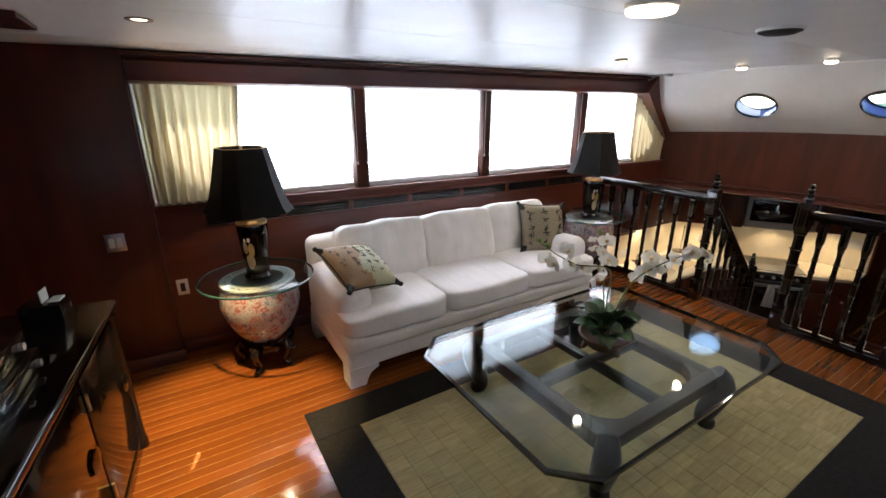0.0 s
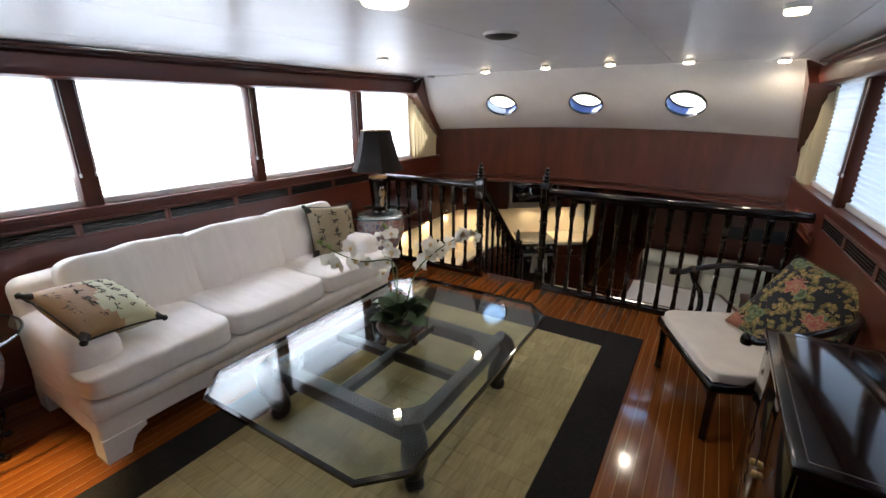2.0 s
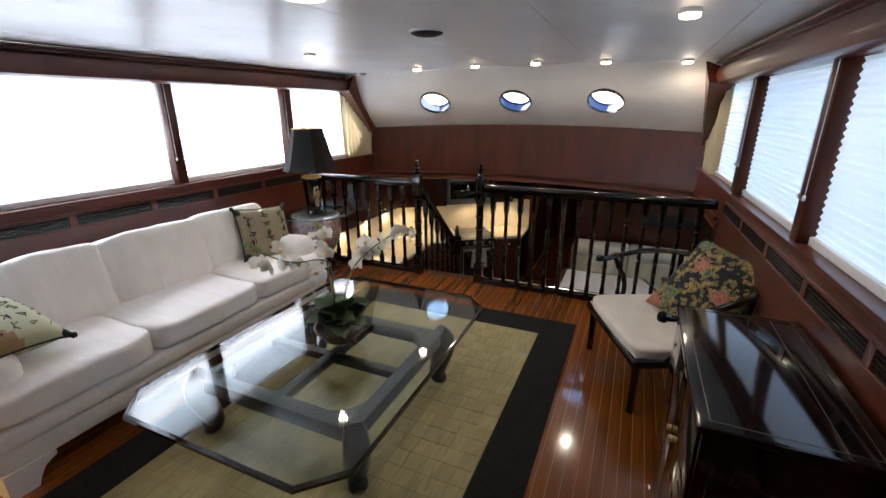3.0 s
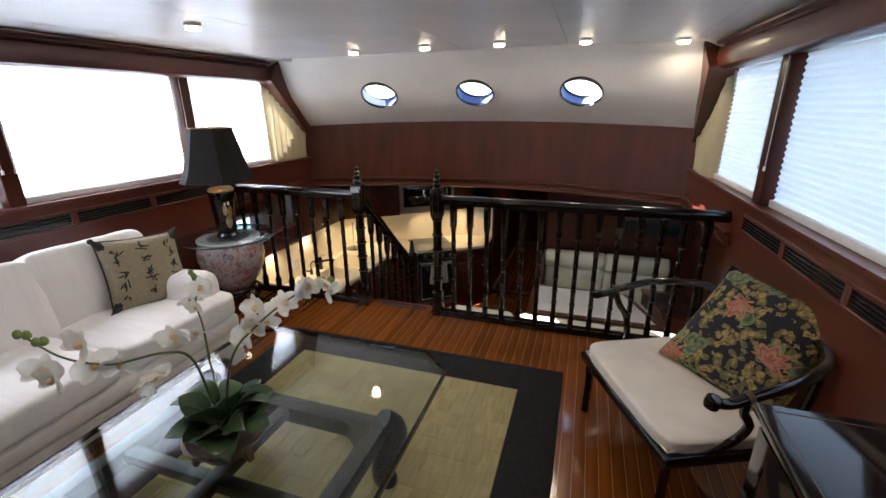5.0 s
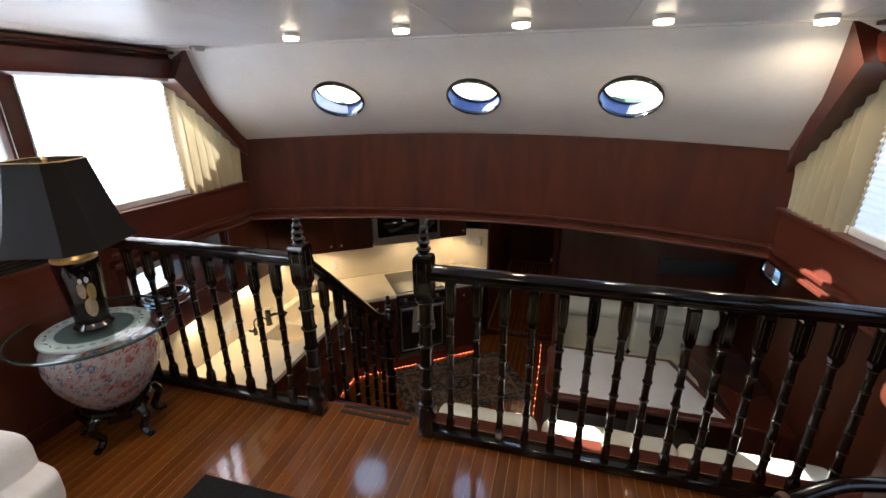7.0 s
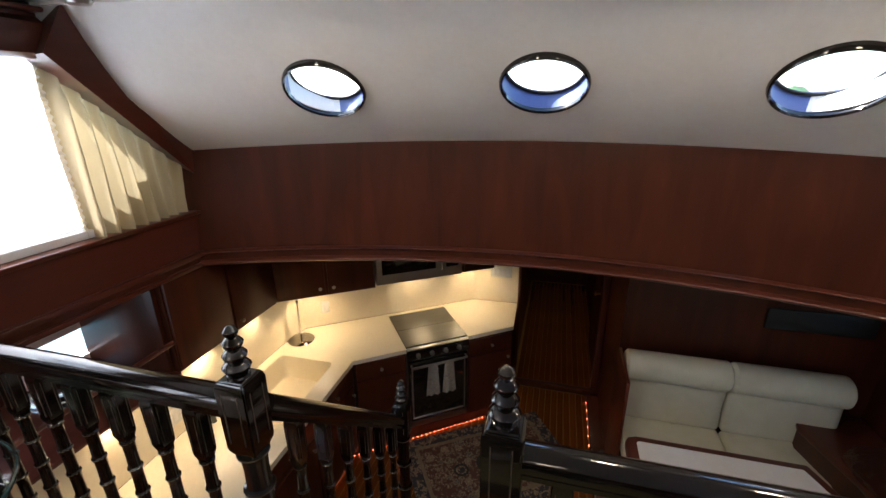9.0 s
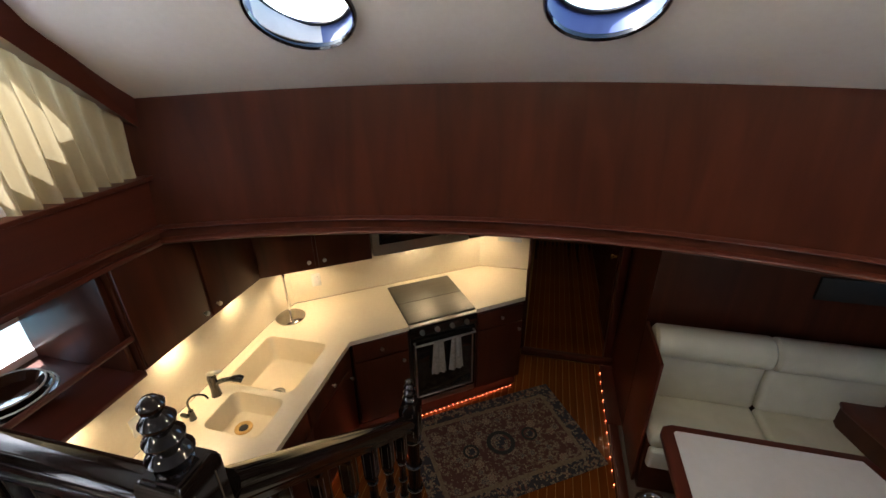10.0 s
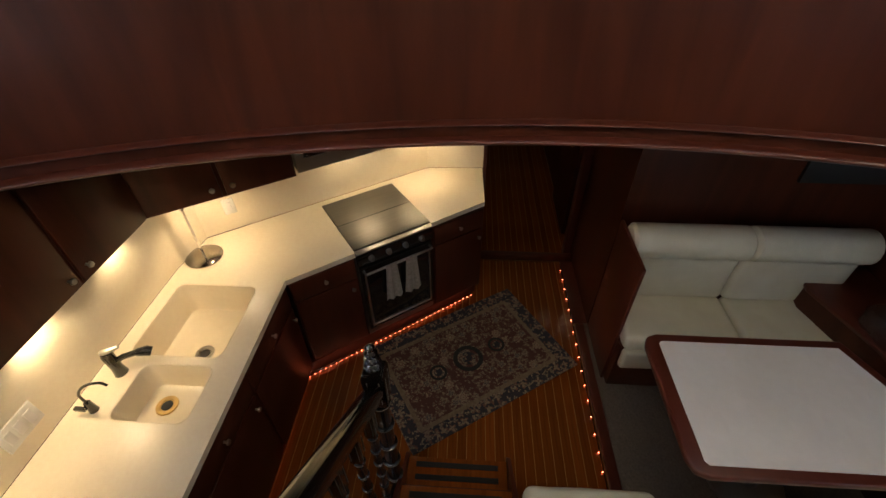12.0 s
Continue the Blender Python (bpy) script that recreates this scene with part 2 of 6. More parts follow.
PERSIAN = rosettes("persian_carpet", (0.085, 0.033, 0.024), [((0.24, 0.19, 0.12), (0.10, 0.05, 0.035), 22, 0.44, 3, 0.5, 1.6, 0.85), ((0.03, 0.03, 0.04), (0.26, 0.20, 0.13), 14, 0.34, 5, 0.35, 1.5, 0.6), ((0.30, 0.25, 0.16), (0.14, 0.05, 0.035), 9, 0.30, 8, 0.18, 2.2, 0.6), ((0.28, 0.22, 0.14), (0.05, 0.04, 0.04), 38, 0.30, 2, 0.6, 0.8, 0.6)], 0.95, bump=0.6)
PERSIAN_BORDER = rosettes("persian_carpet_border", (0.028, 0.026, 0.032), [((0.25, 0.20, 0.13), (0.12, 0.05, 0.035), 20, 0.46, 4, 0.4, 1.5, 0.85), ((0.27, 0.22, 0.14), (0.05, 0.04, 0.04), 34, 0.34, 3, 0.5, 1.0, 0.7)], 0.95, bump=0.6)
PERSIAN_BAND = material("pale_carpet_band", (0.24, 0.19, 0.12), 0.95, colour2=(0.15, 0.10, 0.065), scale=(45, 45, 10), bump=0.6, bump_scale=260, spec=0.1)
PILLOW = material("olive_beige_silk", (0.42, 0.41, 0.25), 0.55, colour2=(0.34, 0.33, 0.19), scale=(6, 6, 6), bump=0.2, bump_scale=140)
PILLOW_TAN = material("tan_linen", (0.30, 0.25, 0.16), 0.8, colour2=(0.23, 0.19, 0.12), scale=(60, 60, 8), bump=0.3, bump_scale=200)
PILLOW_GOLD = material("gold_silk", (0.33, 0.20, 0.09), 0.5, colour2=(0.24, 0.14, 0.06), scale=(6, 6, 6), bump=0.2, bump_scale=140)
INK = material("black_print", (0.015, 0.015, 0.013), 0.8)
SHADE = material("black_lamp_shade", (0.010, 0.008, 0.007), 0.7, spec=0.15, colour2=(0.007, 0.006, 0.006), scale=(30, 30, 4), bump=0.05, bump_scale=200)
GOLD = material("gold_leaf", (0.75, 0.5, 0.2), 0.35, 0.8, colour2=(0.5, 0.33, 0.12), scale=(20, 20, 20))
FIGURE = material("painted_cream", (0.5, 0.4, 0.28), 0.35, colour2=(0.3, 0.2, 0.1), scale=(40, 40, 25))
RING = material("pale_bronze_line", (0.16, 0.13, 0.09), 0.3, 0.5, colour2=(0.07, 0.055, 0.04), scale=(30, 30, 30))
IVORY = material("ivory_porcelain", (0.86, 0.85, 0.80), 0.2, coat=0.4)
LEAF = material("waxy_leaf", (0.045, 0.085, 0.03), 0.35, colour2=(0.03, 0.06, 0.022), scale=(20, 20, 20), random_amount=0.35)
PETAL = cloth_translucent("orchid_petal", (0.88, 0.86, 0.80), 0.42)
LIP_YELLOW = material("orchid_lip", (0.72, 0.60, 0.30), 0.5, colour2=(0.66, 0.45, 0.25), scale=(90, 90, 90))
STEM = material("orchid_stem", (0.1, 0.14, 0.04), 0.5)
BUD = material("orchid_bud", (0.2, 0.27, 0.07), 0.5)
TERRACOTTA = material("brown_clay_pot", (0.11, 0.055, 0.03), 0.45, colour2=(0.07, 0.035, 0.02), scale=(15, 15, 30))
SEAT_CREAM = material("cream_seat_cloth", (0.72, 0.65, 0.56), 0.85, colour2=(0.65, 0.58, 0.5), scale=(9, 9, 9), bump=0.15, bump_scale=200, spec=0.2)
BROWN_LACQUER = material("brown_lacquer_panel", (0.05, 0.018, 0.008), 0.1, coat=0.7, colour2=(0.02, 0.008, 0.005), scale=(5, 5, 12))
STRIP = material("grip_strip", (0.02, 0.02, 0.02), 0.9, bump=0.5, bump_scale=400)
TOWEL = material("grey_towel", (0.4, 0.37, 0.33), 0.95, colour2=(0.25, 0.23, 0.2), scale=(50, 50, 50), bump=0.5, bump_scale=300)
BEAD = emitter("rope_light_bead", (1.0, 0.16, 0.06), 3.2)
DARKGLASS = material("dark_oven_glass", (0.01, 0.01, 0.01), 0.06, coat=0.8)
CLEAR_BAG = glass_material("clear_plastic_film", (0.86, 0.87, 0.9), 0.12)
SINKM = material("cream_sink", (0.80, 0.71, 0.54), 0.3, colour2=(0.76, 0.67, 0.5), scale=(30, 30, 30))

# ---- mesh helpers ----
def mesh_from(bm, name, mat, smooth=35):
    bmesh.ops.recalc_face_normals(bm, faces=bm.faces)
    me = bpy.data.meshes.new(name)
    bm.to_mesh(me)
    bm.free()
    me.materials.append(mat)
    if smooth:
        me.shade_smooth()
        me.set_sharp_from_angle(angle=radians(smooth))
    return me


def solid(name, bm, mat, label="", category="", group="", kind="", smooth=35):
    """A top-level thing or piece of the setting made of one mesh."""
    return tagged(new(name, mesh_from(bm, name, mat, smooth)), label, category, group, kind)


def thing(name, at, label, category, group="", rz=0.0):
    ob = new(name)
    ob.empty_display_size = 0.1
    ob.matrix_basis = pose(*at, 0, 0, rz)
    return tagged(ob, label, category, group)


def part(name, bm, mat, parent, label="", smooth=35, m=None):
    """One mesh under a thing or under a part; its coordinates are those of the parent."""
    ob = new(name, mesh_from(bm, name, mat, smooth))
    ob.parent = parent
    if m is not None:
        ob.matrix_basis = m
    return tagged(ob, label)


def box(x0, y0, z0, x1, y1, z1, bevel=0.0, bm=None, seg=2):
    out = bm if bm is not None else bmesh.new()
    b = bmesh.new()
    bmesh.ops.create_cube(b, size=1)
    for v in b.verts:
        v.co = Vector(((x0 + x1) / 2 + v.co.x * (x1 - x0), (y0 + y1) / 2 + v.co.y * (y1 - y0), (z0 + z1) / 2 + v.co.z * (z1 - z0)))
    if bevel:
        bmesh.ops.bevel(b, geom=b.edges[:], offset=bevel, segments=seg, affect="EDGES", profile=0.5)
    join(out, b)
    return out


def join(out, b, m=None):
    """Adds the bmesh b to out, and frees b."""
    if m is not None:
        bmesh.ops.transform(b, matrix=m, verts=b.verts)
    me = bpy.data.meshes.new("tmp")
    b.to_mesh(me)
    b.free()
    out.from_mesh(me)
    bpy.data.meshes.remove(me)
    return out


def prism(poly, z0, z1, bevel=0.0, bm=None, seg=2):
    """An upright prism on a plan polygon."""
    out = bm if bm is not None else bmesh.new()
    b = bmesh.new()
    f = b.faces.new([b.verts.new((x, y, z0)) for x, y in poly])
    r = bmesh.ops.extrude_face_region(b, geom=[f])
    for v in [g for g in r["geom"] if isinstance(g, bmesh.types.BMVert)]:
        v.co.z = z1
    if bevel:
        bmesh.ops.bevel(b, geom=b.edges[:], offset=bevel, segments=seg, affect="EDGES", profile=0.5)
    join(out, b)
    return out


def lathe(profile, seg=24, bm=None, at=(0, 0, 0), cap=True):
    """A body turned round z from (radius, height) pairs."""
    out = bm if bm is not None else bmesh.new()
    rings = []
    for r, z in profile:
        rings.append([out.verts.new((at[0] + r * math.cos(2 * math.pi * i / seg), at[1] + r * math.sin(2 * math.pi * i / seg), at[2] + z)) for i in range(seg)])
    for a, b in zip(rings, rings[1:]):
        for i in range(seg):
            out.faces.new((a[i], a[(i + 1) % seg], b[(i + 1) % seg], b[i]))
    if cap:
        out.faces.new(rings[0][::-1])
        out.faces.new(rings[-1])
    return out


def tube(points, radius, seg=10, bm=None, flat=1.0):
    """A round bar along points; radius is one number or one for each point."""
    out = bm if bm is not None else bmesh.new()
    pts = [Vector(p) for p in points]
    rs = radius if isinstance(radius, (list, tuple)) else [radius] * len(pts)
    rings, side = [], None
    for i, p in enumerate(pts):
        d = (pts[min(i + 1, len(pts) - 1)] - pts[max(i - 1, 0)]).normalized()
        if side is None:
            side = d.cross(Vector((0, 0, 1)))
            if side.length < 0.05:
                side = Vector((1, 0, 0))
        side = (side - d * side.dot(d)).normalized()
        up = d.cross(side)
        rings.append([out.verts.new(p + rs[i] * (math.cos(2 * math.pi * k / seg) * side + flat * math.sin(2 * math.pi * k / seg) * up)) for k in range(seg)])
    for a, b in zip(rings, rings[1:]):
        for k in range(seg):
            out.faces.new((a[k], a[(k + 1) % seg], b[(k + 1) % seg], b[k]))
    out.faces.new(rings[0][::-1])
    out.faces.new(rings[-1])
    return out


def smooth_line(points, n=6):
    """A Catmull-Rom line through the points."""
    p = [Vector(q) for q in points]
    p = [2 * p[0] - p[1]] + p + [2 * p[-1] - p[-2]]
    out = []
    for i in range(1, len(p) - 2):
        for k in range(n):
            t = k / n
            out.append(0.5 * (2 * p[i] + (p[i + 1] - p[i - 1]) * t + (2 * p[i - 1] - 5 * p[i] + 4 * p[i + 1] - p[i + 2]) * t * t + (3 * p[i] - p[i - 1] - 3 * p[i + 1] + p[i + 2]) * t ** 3))
    out.append(p[-2])
    return out


def cushion(sx, sy, sz, power=5.0, n=14, puff=0.0, wrinkle=0.0, seed=0):
    """A stuffed block about its centre: a rounded box with bulging faces and slight creases."""
    b = bmesh.new()
    bmesh.ops.create_cube(b, size=2)
    bmesh.ops.subdivide_edges(b, edges=b.edges[:], cuts=n, use_grid_fill=True)
    for v in b.verts:
        c = v.co
        k = (abs(c.x) ** power + abs(c.y) ** power + abs(c.z) ** power) ** (1 / power)
        q = c / k
        bulge = 1 + puff * (1 - min(1, q.x ** 2)) * (1 - min(1, q.y ** 2))
        w = 1 + wrinkle * noise.noise((q.x * 2.2 * sx / 0.5 + seed, q.y * 2.2 * sy / 0.5, q.z * 2 + seed))
        v.co = Vector((q.x * sx / 2, q.y * sy / 2, q.z * sz / 2 * bulge * w))
    return b

# ---- the saloon's structure ----
MID = 1.83
LOW = -1.153          # galley floor
RAIL_X = 5.33


def half(x):
    return 2.01 - 0.035 * (x - 1.5)


def wall_mesh(b, side):
    """Takes a mesh from (along, outward, up) to the sloping side wall."""
    for v in b.verts:
        x, w, z = v.co
        v.co = Vector((x, MID + side * (half(x) + w), z))
    return b


def ceiling_z(y):
    return 1.99 - 0.010 * (y - MID) ** 2


def bulkhead_x(y):
    return 6.87 - (4.27 - math.sqrt(4.27 ** 2 - (y - MID) ** 2))


def lining_top_x(y):
    return 6.11 - 0.06 * (y - MID) ** 2


def border_z(y):
    return 1.41 - 0.04 * ((y - MID) / 1.83) ** 2


# floor: a pale base with planks laid on it
b = box(-0.9, MID - 2.25, -0.06, 5.42, MID + 2.25, -0.0008)
floor = solid("floor", b, HOLLY, "teak and holly striped glossy saloon floor", kind="structure")

SIDES = ((1, "left"), (-1, "right"))
MULLIONS = ((2.70, 2.80), (3.87, 3.95), (5.03, 5.13))
for side, sname in SIDES:
    b = bmesh.new()
    box(-0.9, 0.0, 0.0, 5.33, 0.12, 1.03, bm=b)
    box(5.33, 0.0, 0.75, 6.75, 0.12, 1.03, bm=b)
    box(-0.9, 0.0, 1.03, 1.37, 0.12, 1.975, bm=b)
    for k in range(10):
        box(1.37 + k * 0.456, 0.0, 1.78, 1.826 + k * 0.456, 0.12, 1.975, bm=b)
    wall_mesh(b, side)
    solid("wall_" + sname, b, MAHOGANY_H, "varnished dark mahogany saloon side wall", kind="structure", smooth=0)
    # sill
    b = box(1.37, -0.02, 1.03, 6.72, 0.14, 1.05, 0.004)
    solid("trim", wall_mesh(b, side), MAHOGANY_H, "varnished mahogany window sill", kind="structure")
    # rounded valance over the windows
    b = bmesh.new()
    prof = [(0.0, 1.775), (-0.05, 1.775), (-0.075, 1.79), (-0.088, 1.84), (-0.078, 1.895), (-0.05, 1.915), (-0.05, 1.93), (0.0, 1.93)]
    for x0, x1 in ((1.37, 5.93),):
        rings = [[b.verts.new((x, w, z)) for w, z in prof] for x in (x0, (x0 + x1) / 2, x1)]
        for a, c in zip(rings, rings[1:]):
            for i in range(len(prof)):
                b.faces.new((a[i], a[(i + 1) % len(prof)], c[(i + 1) % len(prof)], c[i]))
        b.faces.new(rings[0]), b.faces.new(rings[-1][::-1])
    solid("trim", wall_mesh(b, side), MAHOGANY_H, "rounded mahogany valance over the windows", kind="structure")
    b = box(1.30, -0.10, 1.927, 5.93, 0.0, 1.945, 0.006, seg=3)
    solid("trim", wall_mesh(b, side), MAHOGANY_H, "mahogany crown moulding under the ceiling", kind="structure")
    # black strip stands in for the shadow line under the ceiling
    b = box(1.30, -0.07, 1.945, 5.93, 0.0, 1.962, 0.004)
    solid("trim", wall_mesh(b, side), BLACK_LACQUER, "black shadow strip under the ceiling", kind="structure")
    # mullions
    win = tagged(new("window_" + ("1" if side > 0 else "2")), "row of saloon windows with white pleated blinds", kind="structure")
    for x0, x1 in MULLIONS:
        part("mullion", wall_mesh(box(x0, 0.0, 1.05, x1, 0.11, 1.785, 0.006), side), MAHOGANY, win)
    # slanting front post, along the edge of the white lining
    b = bmesh.new()
    poly = [(5.94, 1.683, 1.955), (6.585, 1.836, 1.36), (6.54, 1.832, 1.235), (5.86, 1.72, 1.787)]
    r0 = [b.verts.new((x, MID + side * q, z)) for x, q, z in poly]
    r1 = [b.verts.new((x + 0.06, MID + side * (q + 0.22), z)) for x, q, z in poly]
    b.faces.new(r0), b.faces.new(r1[::-1])
    for i in range(4):
        b.faces.new((r0[i], r0[(i + 1) % 4], r1[(i + 1) % 4], r1[i]))
    part("front_post", b, MAHOGANY_H, win)
    # outer glass
    part("pane", wall_mesh(box(1.3, 0.115, 1.03, 6.7, 0.12, 1.8), side), GLASS, win).visible_shadow = False
    # pleated blinds
    ends = [1.90 if side > 0 else 1.40, *[m for pair in MULLIONS for m in pair], 6.0]
    for k in range(4):
        x0, x1 = ends[2 * k] + 0.01, ends[2 * k + 1] - 0.01
        b = bmesh.new()
        n = 46
        rows = []
        for i in range(n + 1):
            z = 1.085 + (1.775 - 1.085) * i / n
            rows.append((b.verts.new((x0, 0.055 + (0.009 if i % 2 else 0), z)), b.verts.new((x1, 0.055 + (0.009 if i % 2 else 0), z))))
        for a, c in zip(rows, rows[1:]):
            b.faces.new((a[0], a[1], c[1], c[0]))
        blind = part("blind", wall_mesh(b, side), BLIND, win, "white pleated paper blind, drawn down", smooth=0)
        part("bottom_rail", wall_mesh(box(x0, 0.04, 1.051, x1, 0.075, 1.088, 0.004), side), LAMINATE, blind)

# ceiling: crowned panels
b = bmesh.new()
SEAMS = (-0.60, 0.21, 1.02, 1.83, 2.64, 3.45, 4.26)
for ya, yb in zip(SEAMS, SEAMS[1:]):
    for i in range(4):
        y0 = ya + 0.002 + (yb - ya - 0.004) * i / 4
        y1 = ya + 0.002 + (yb - ya - 0.004) * (i + 1) / 4
        b.faces.new([b.verts.new((x, y, ceiling_z(y))) for x, y in ((-0.9, y0), (lining_top_x(y0), y0), (lining_top_x(y1), y1), (-0.9, y1))])
bmesh.ops.remove_doubles(b, verts=b.verts, dist=0.0005)
r = bmesh.ops.extrude_face_region(b, geom=b.faces[:])
for v in [g for g in r["geom"] if isinstance(g, bmesh.types.BMVert)]:
    v.co.z += 0.03
solid("ceiling", b, WHITE_PANEL, "glossy white crowned ceiling panels", kind="structure")
b = box(-0.9, MID - 2.3, 2.03, 6.2, MID + 2.3, 2.08)
solid("ceiling_deck", b, HULL_WHITE, "deck above the ceiling panels", kind="structure")
b = box(-1.0, MID - 2.3, 0, -0.9, MID + 2.3, 2.05)
solid("wall_aft", b, MAHOGANY, "dark mahogany aft wall", kind="structure")
# wall block beside the first window
b = box(-0.9, -0.10, 0.0, 1.36, 0.0, 1.962, 0.004)
solid("wall_pier", wall_mesh(b, 1), MAHOGANY, "dark mahogany wall pier beside the window", kind="structure")

# curved wood bulkhead over the galley
def curved_moulding(x_of, z, height, deep, n=40, y0=-0.05, y1=3.71):
    """A half-round bead that follows the bulkhead."""
    b = bmesh.new()
    prof = [(-deep * math.sin(math.pi * k / 8), z + height * k / 8) for k in range(9)]
    cols = []
    for i in range(n + 1):
        y = y0 + (y1 - y0) * i / n
        x = x_of(y)
        cols.append([b.verts.new((x + w, y, h)) for w, h in prof] + [b.verts.new((x + 0.012, y, z + height)), b.verts.new((x + 0.012, y, z))])
    m = len(cols[0])
    for a, c in zip(cols, cols[1:]):
        for k in range(m):
            b.faces.new((a[k], a[(k + 1) % m], c[(k + 1) % m], c[k]))
    b.faces.new(cols[0]), b.faces.new(cols[-1][::-1])
    return b


def curved_band(x_of, z0_of, z1_of, thick, n=40, y0=-0.05, y1=3.71, lean=0.0):
    b = bmesh.new()
    cols = []
    for i in range(n + 1):
        y = y0 + (y1 - y0) * i / n
        x = x_of(y)
        z0, z1 = z0_of(y), z1_of(y)
        k = lean * (z1 - z0)
        cols.append([b.verts.new(c) for c in ((x, y, z0), (x + k, y, z1), (x + k + thick, y, z1), (x + thick, y, z0))])
    for a, c in zip(cols, cols[1:]):
        for k in range(4):
            b.faces.new((a[k], a[(k + 1) % 4], c[(k + 1) % 4], c[k]))
    b.faces.new(cols[0]), b.faces.new(cols[-1][::-1])
    return b


solid("wall_bulkhead", curved_band(bulkhead_x, lambda y: 0.74, border_z, 0.05, lean=0.12), MAHOGANY, "curved dark mahogany bulkhead over the galley", kind="structure")
for z0, hh, deep in ((0.732, 0.034, 0.026), (0.806, 0.018, 0.022)):
    solid("trim", curved_moulding(bulkhead_x, z0, hh, deep), MAHOGANY_H, "curved half-round mahogany moulding", kind="structure", smooth=50)
for side, sname in SIDES:
    b = box(5.33, -0.03, 0.795, 6.56, 0.0, 0.825, 0.006)
    box(5.33, -0.02, 0.735, 6.56, 0.0, 0.76, 0.005, bm=b)
    solid("trim", wall_mesh(b, side), MAHOGANY_H, "mahogany moulding along the side wall", kind="structure")

# white lining with round ports
PORTS = (2.75, 1.83, 0.905)
PORT_T = 0.5
PORT_R = 0.168


def lining_point(y, t):
    xa, xb, za, zb = bulkhead_x(y) + 0.08, lining_top_x(y), border_z(y), ceiling_z(y)
    xm, zm = (xa + xb) / 2 - 0.13, (za + zb) / 2 - 0.06
    return Vector((xa * (1 - t) ** 2 + 2 * xm * t * (1 - t) + xb * t * t, y, za * (1 - t) ** 2 + 2 * zm * t * (1 - t) + zb * t * t))


def port_frame(y):
    """Centre and axes of a port on the lining: across, up the slope, and out."""
    c = lining_point(y, PORT_T)
    up = (lining_point(y, PORT_T + 0.04) - lining_point(y, PORT_T - 0.04)).normalized()
    across = (lining_point(y + 0.05, PORT_T) - lining_point(y - 0.05, PORT_T)).normalized()
    out = up.cross(across)
    if out.x < 0:
        out = -out
    return Matrix((across, across.cross(out) * -1, out)).transposed().to_4x4(), c


b = bmesh.new()
lin_len = (lining_point(MID, 1) - lining_point(MID, 0)).length
loops = [[(-0.1, 0.0), *[(-0.1 + 3.86 * i / 60, 0.0) for i in range(1, 60)], (3.76, 0.0), (3.76, 0.5), (3.76, 1.0), *[(3.76 - 3.86 * i / 60, 1.0) for i in range(1, 60)], (-0.1, 1.0), (-0.1, 0.5)]]
for py in PORTS:
    loops.append([(py + PORT_R * math.cos(2 * math.pi * i / 40), PORT_T + PORT_R / lin_len * math.sin(2 * math.pi * i / 40)) for i in range(40)])
edges = []
for lp in loops:
    vs = [b.verts.new((u, v, 0)) for u, v in lp]
    edges += [b.edges.new((vs[i], vs[(i + 1) % len(vs)])) for i in range(len(vs))]
bmesh.ops.triangle_fill(b, use_beauty=True, use_dissolve=False, edges=edges)
bmesh.ops.subdivide_edges(b, edges=[e for e in b.edges if abs(e.verts[0].co.y - e.verts[1].co.y) > 0.12], cuts=5)
bmesh.ops.triangulate(b, faces=b.faces[:])
for v in b.verts:
    v.co = lining_point(v.co.x, v.co.y)
r = bmesh.ops.extrude_face_region(b, geom=b.faces[:])
for v in [g for g in r["geom"] if isinstance(g, bmesh.types.BMVert)]:
    v.co += Vector((0.05, 0, 0.06))
solid("wall_lining", b, WHITE_VINYL, "sloping white lining above the bulkhead", kind="structure", smooth=50)
for k, py in enumerate(PORTS):
    m, c = port_frame(py)
    pw = tagged(new("window_%d" % (k + 3)), "round port with a black rim", kind="structure")
    pw.matrix_basis = Matrix.Translation(c) @ m
    part("rim", lathe([(0.164, 0.004), (0.163, -0.012), (0.169, -0.020), (0.175, -0.014), (0.178, 0.0), (0.178, 0.02)], 40, cap=False), BLACK_LACQUER, pw)
    part("liner", lathe([(0.166, -0.01), (0.166, 0.075), (0.160, 0.08), (0.160, 0.088), (0.175, 0.088), (0.175, -0.01)], 40, cap=False), LINER_SKYLIT, pw)
    part("gasket", lathe([(0.160, 0.070), (0.152, 0.074), (0.152, 0.080), (0.161, 0.0805)], 40, cap=False), DARK, pw)
    part("pane", lathe([(0.162, 0.081), (0.162, 0.085)], 40), GLASS, pw).visible_shadow = False
solid("trim", curved_band(lambda y: lining_top_x(y) - 0.012, lambda y: ceiling_z(y) - 0.012, lambda y: ceiling_z(y) + 0.004, 0.02, y0=-0.1, y1=3.76), WHITE_VINYL, "white piping where lining meets ceiling", kind="structure")

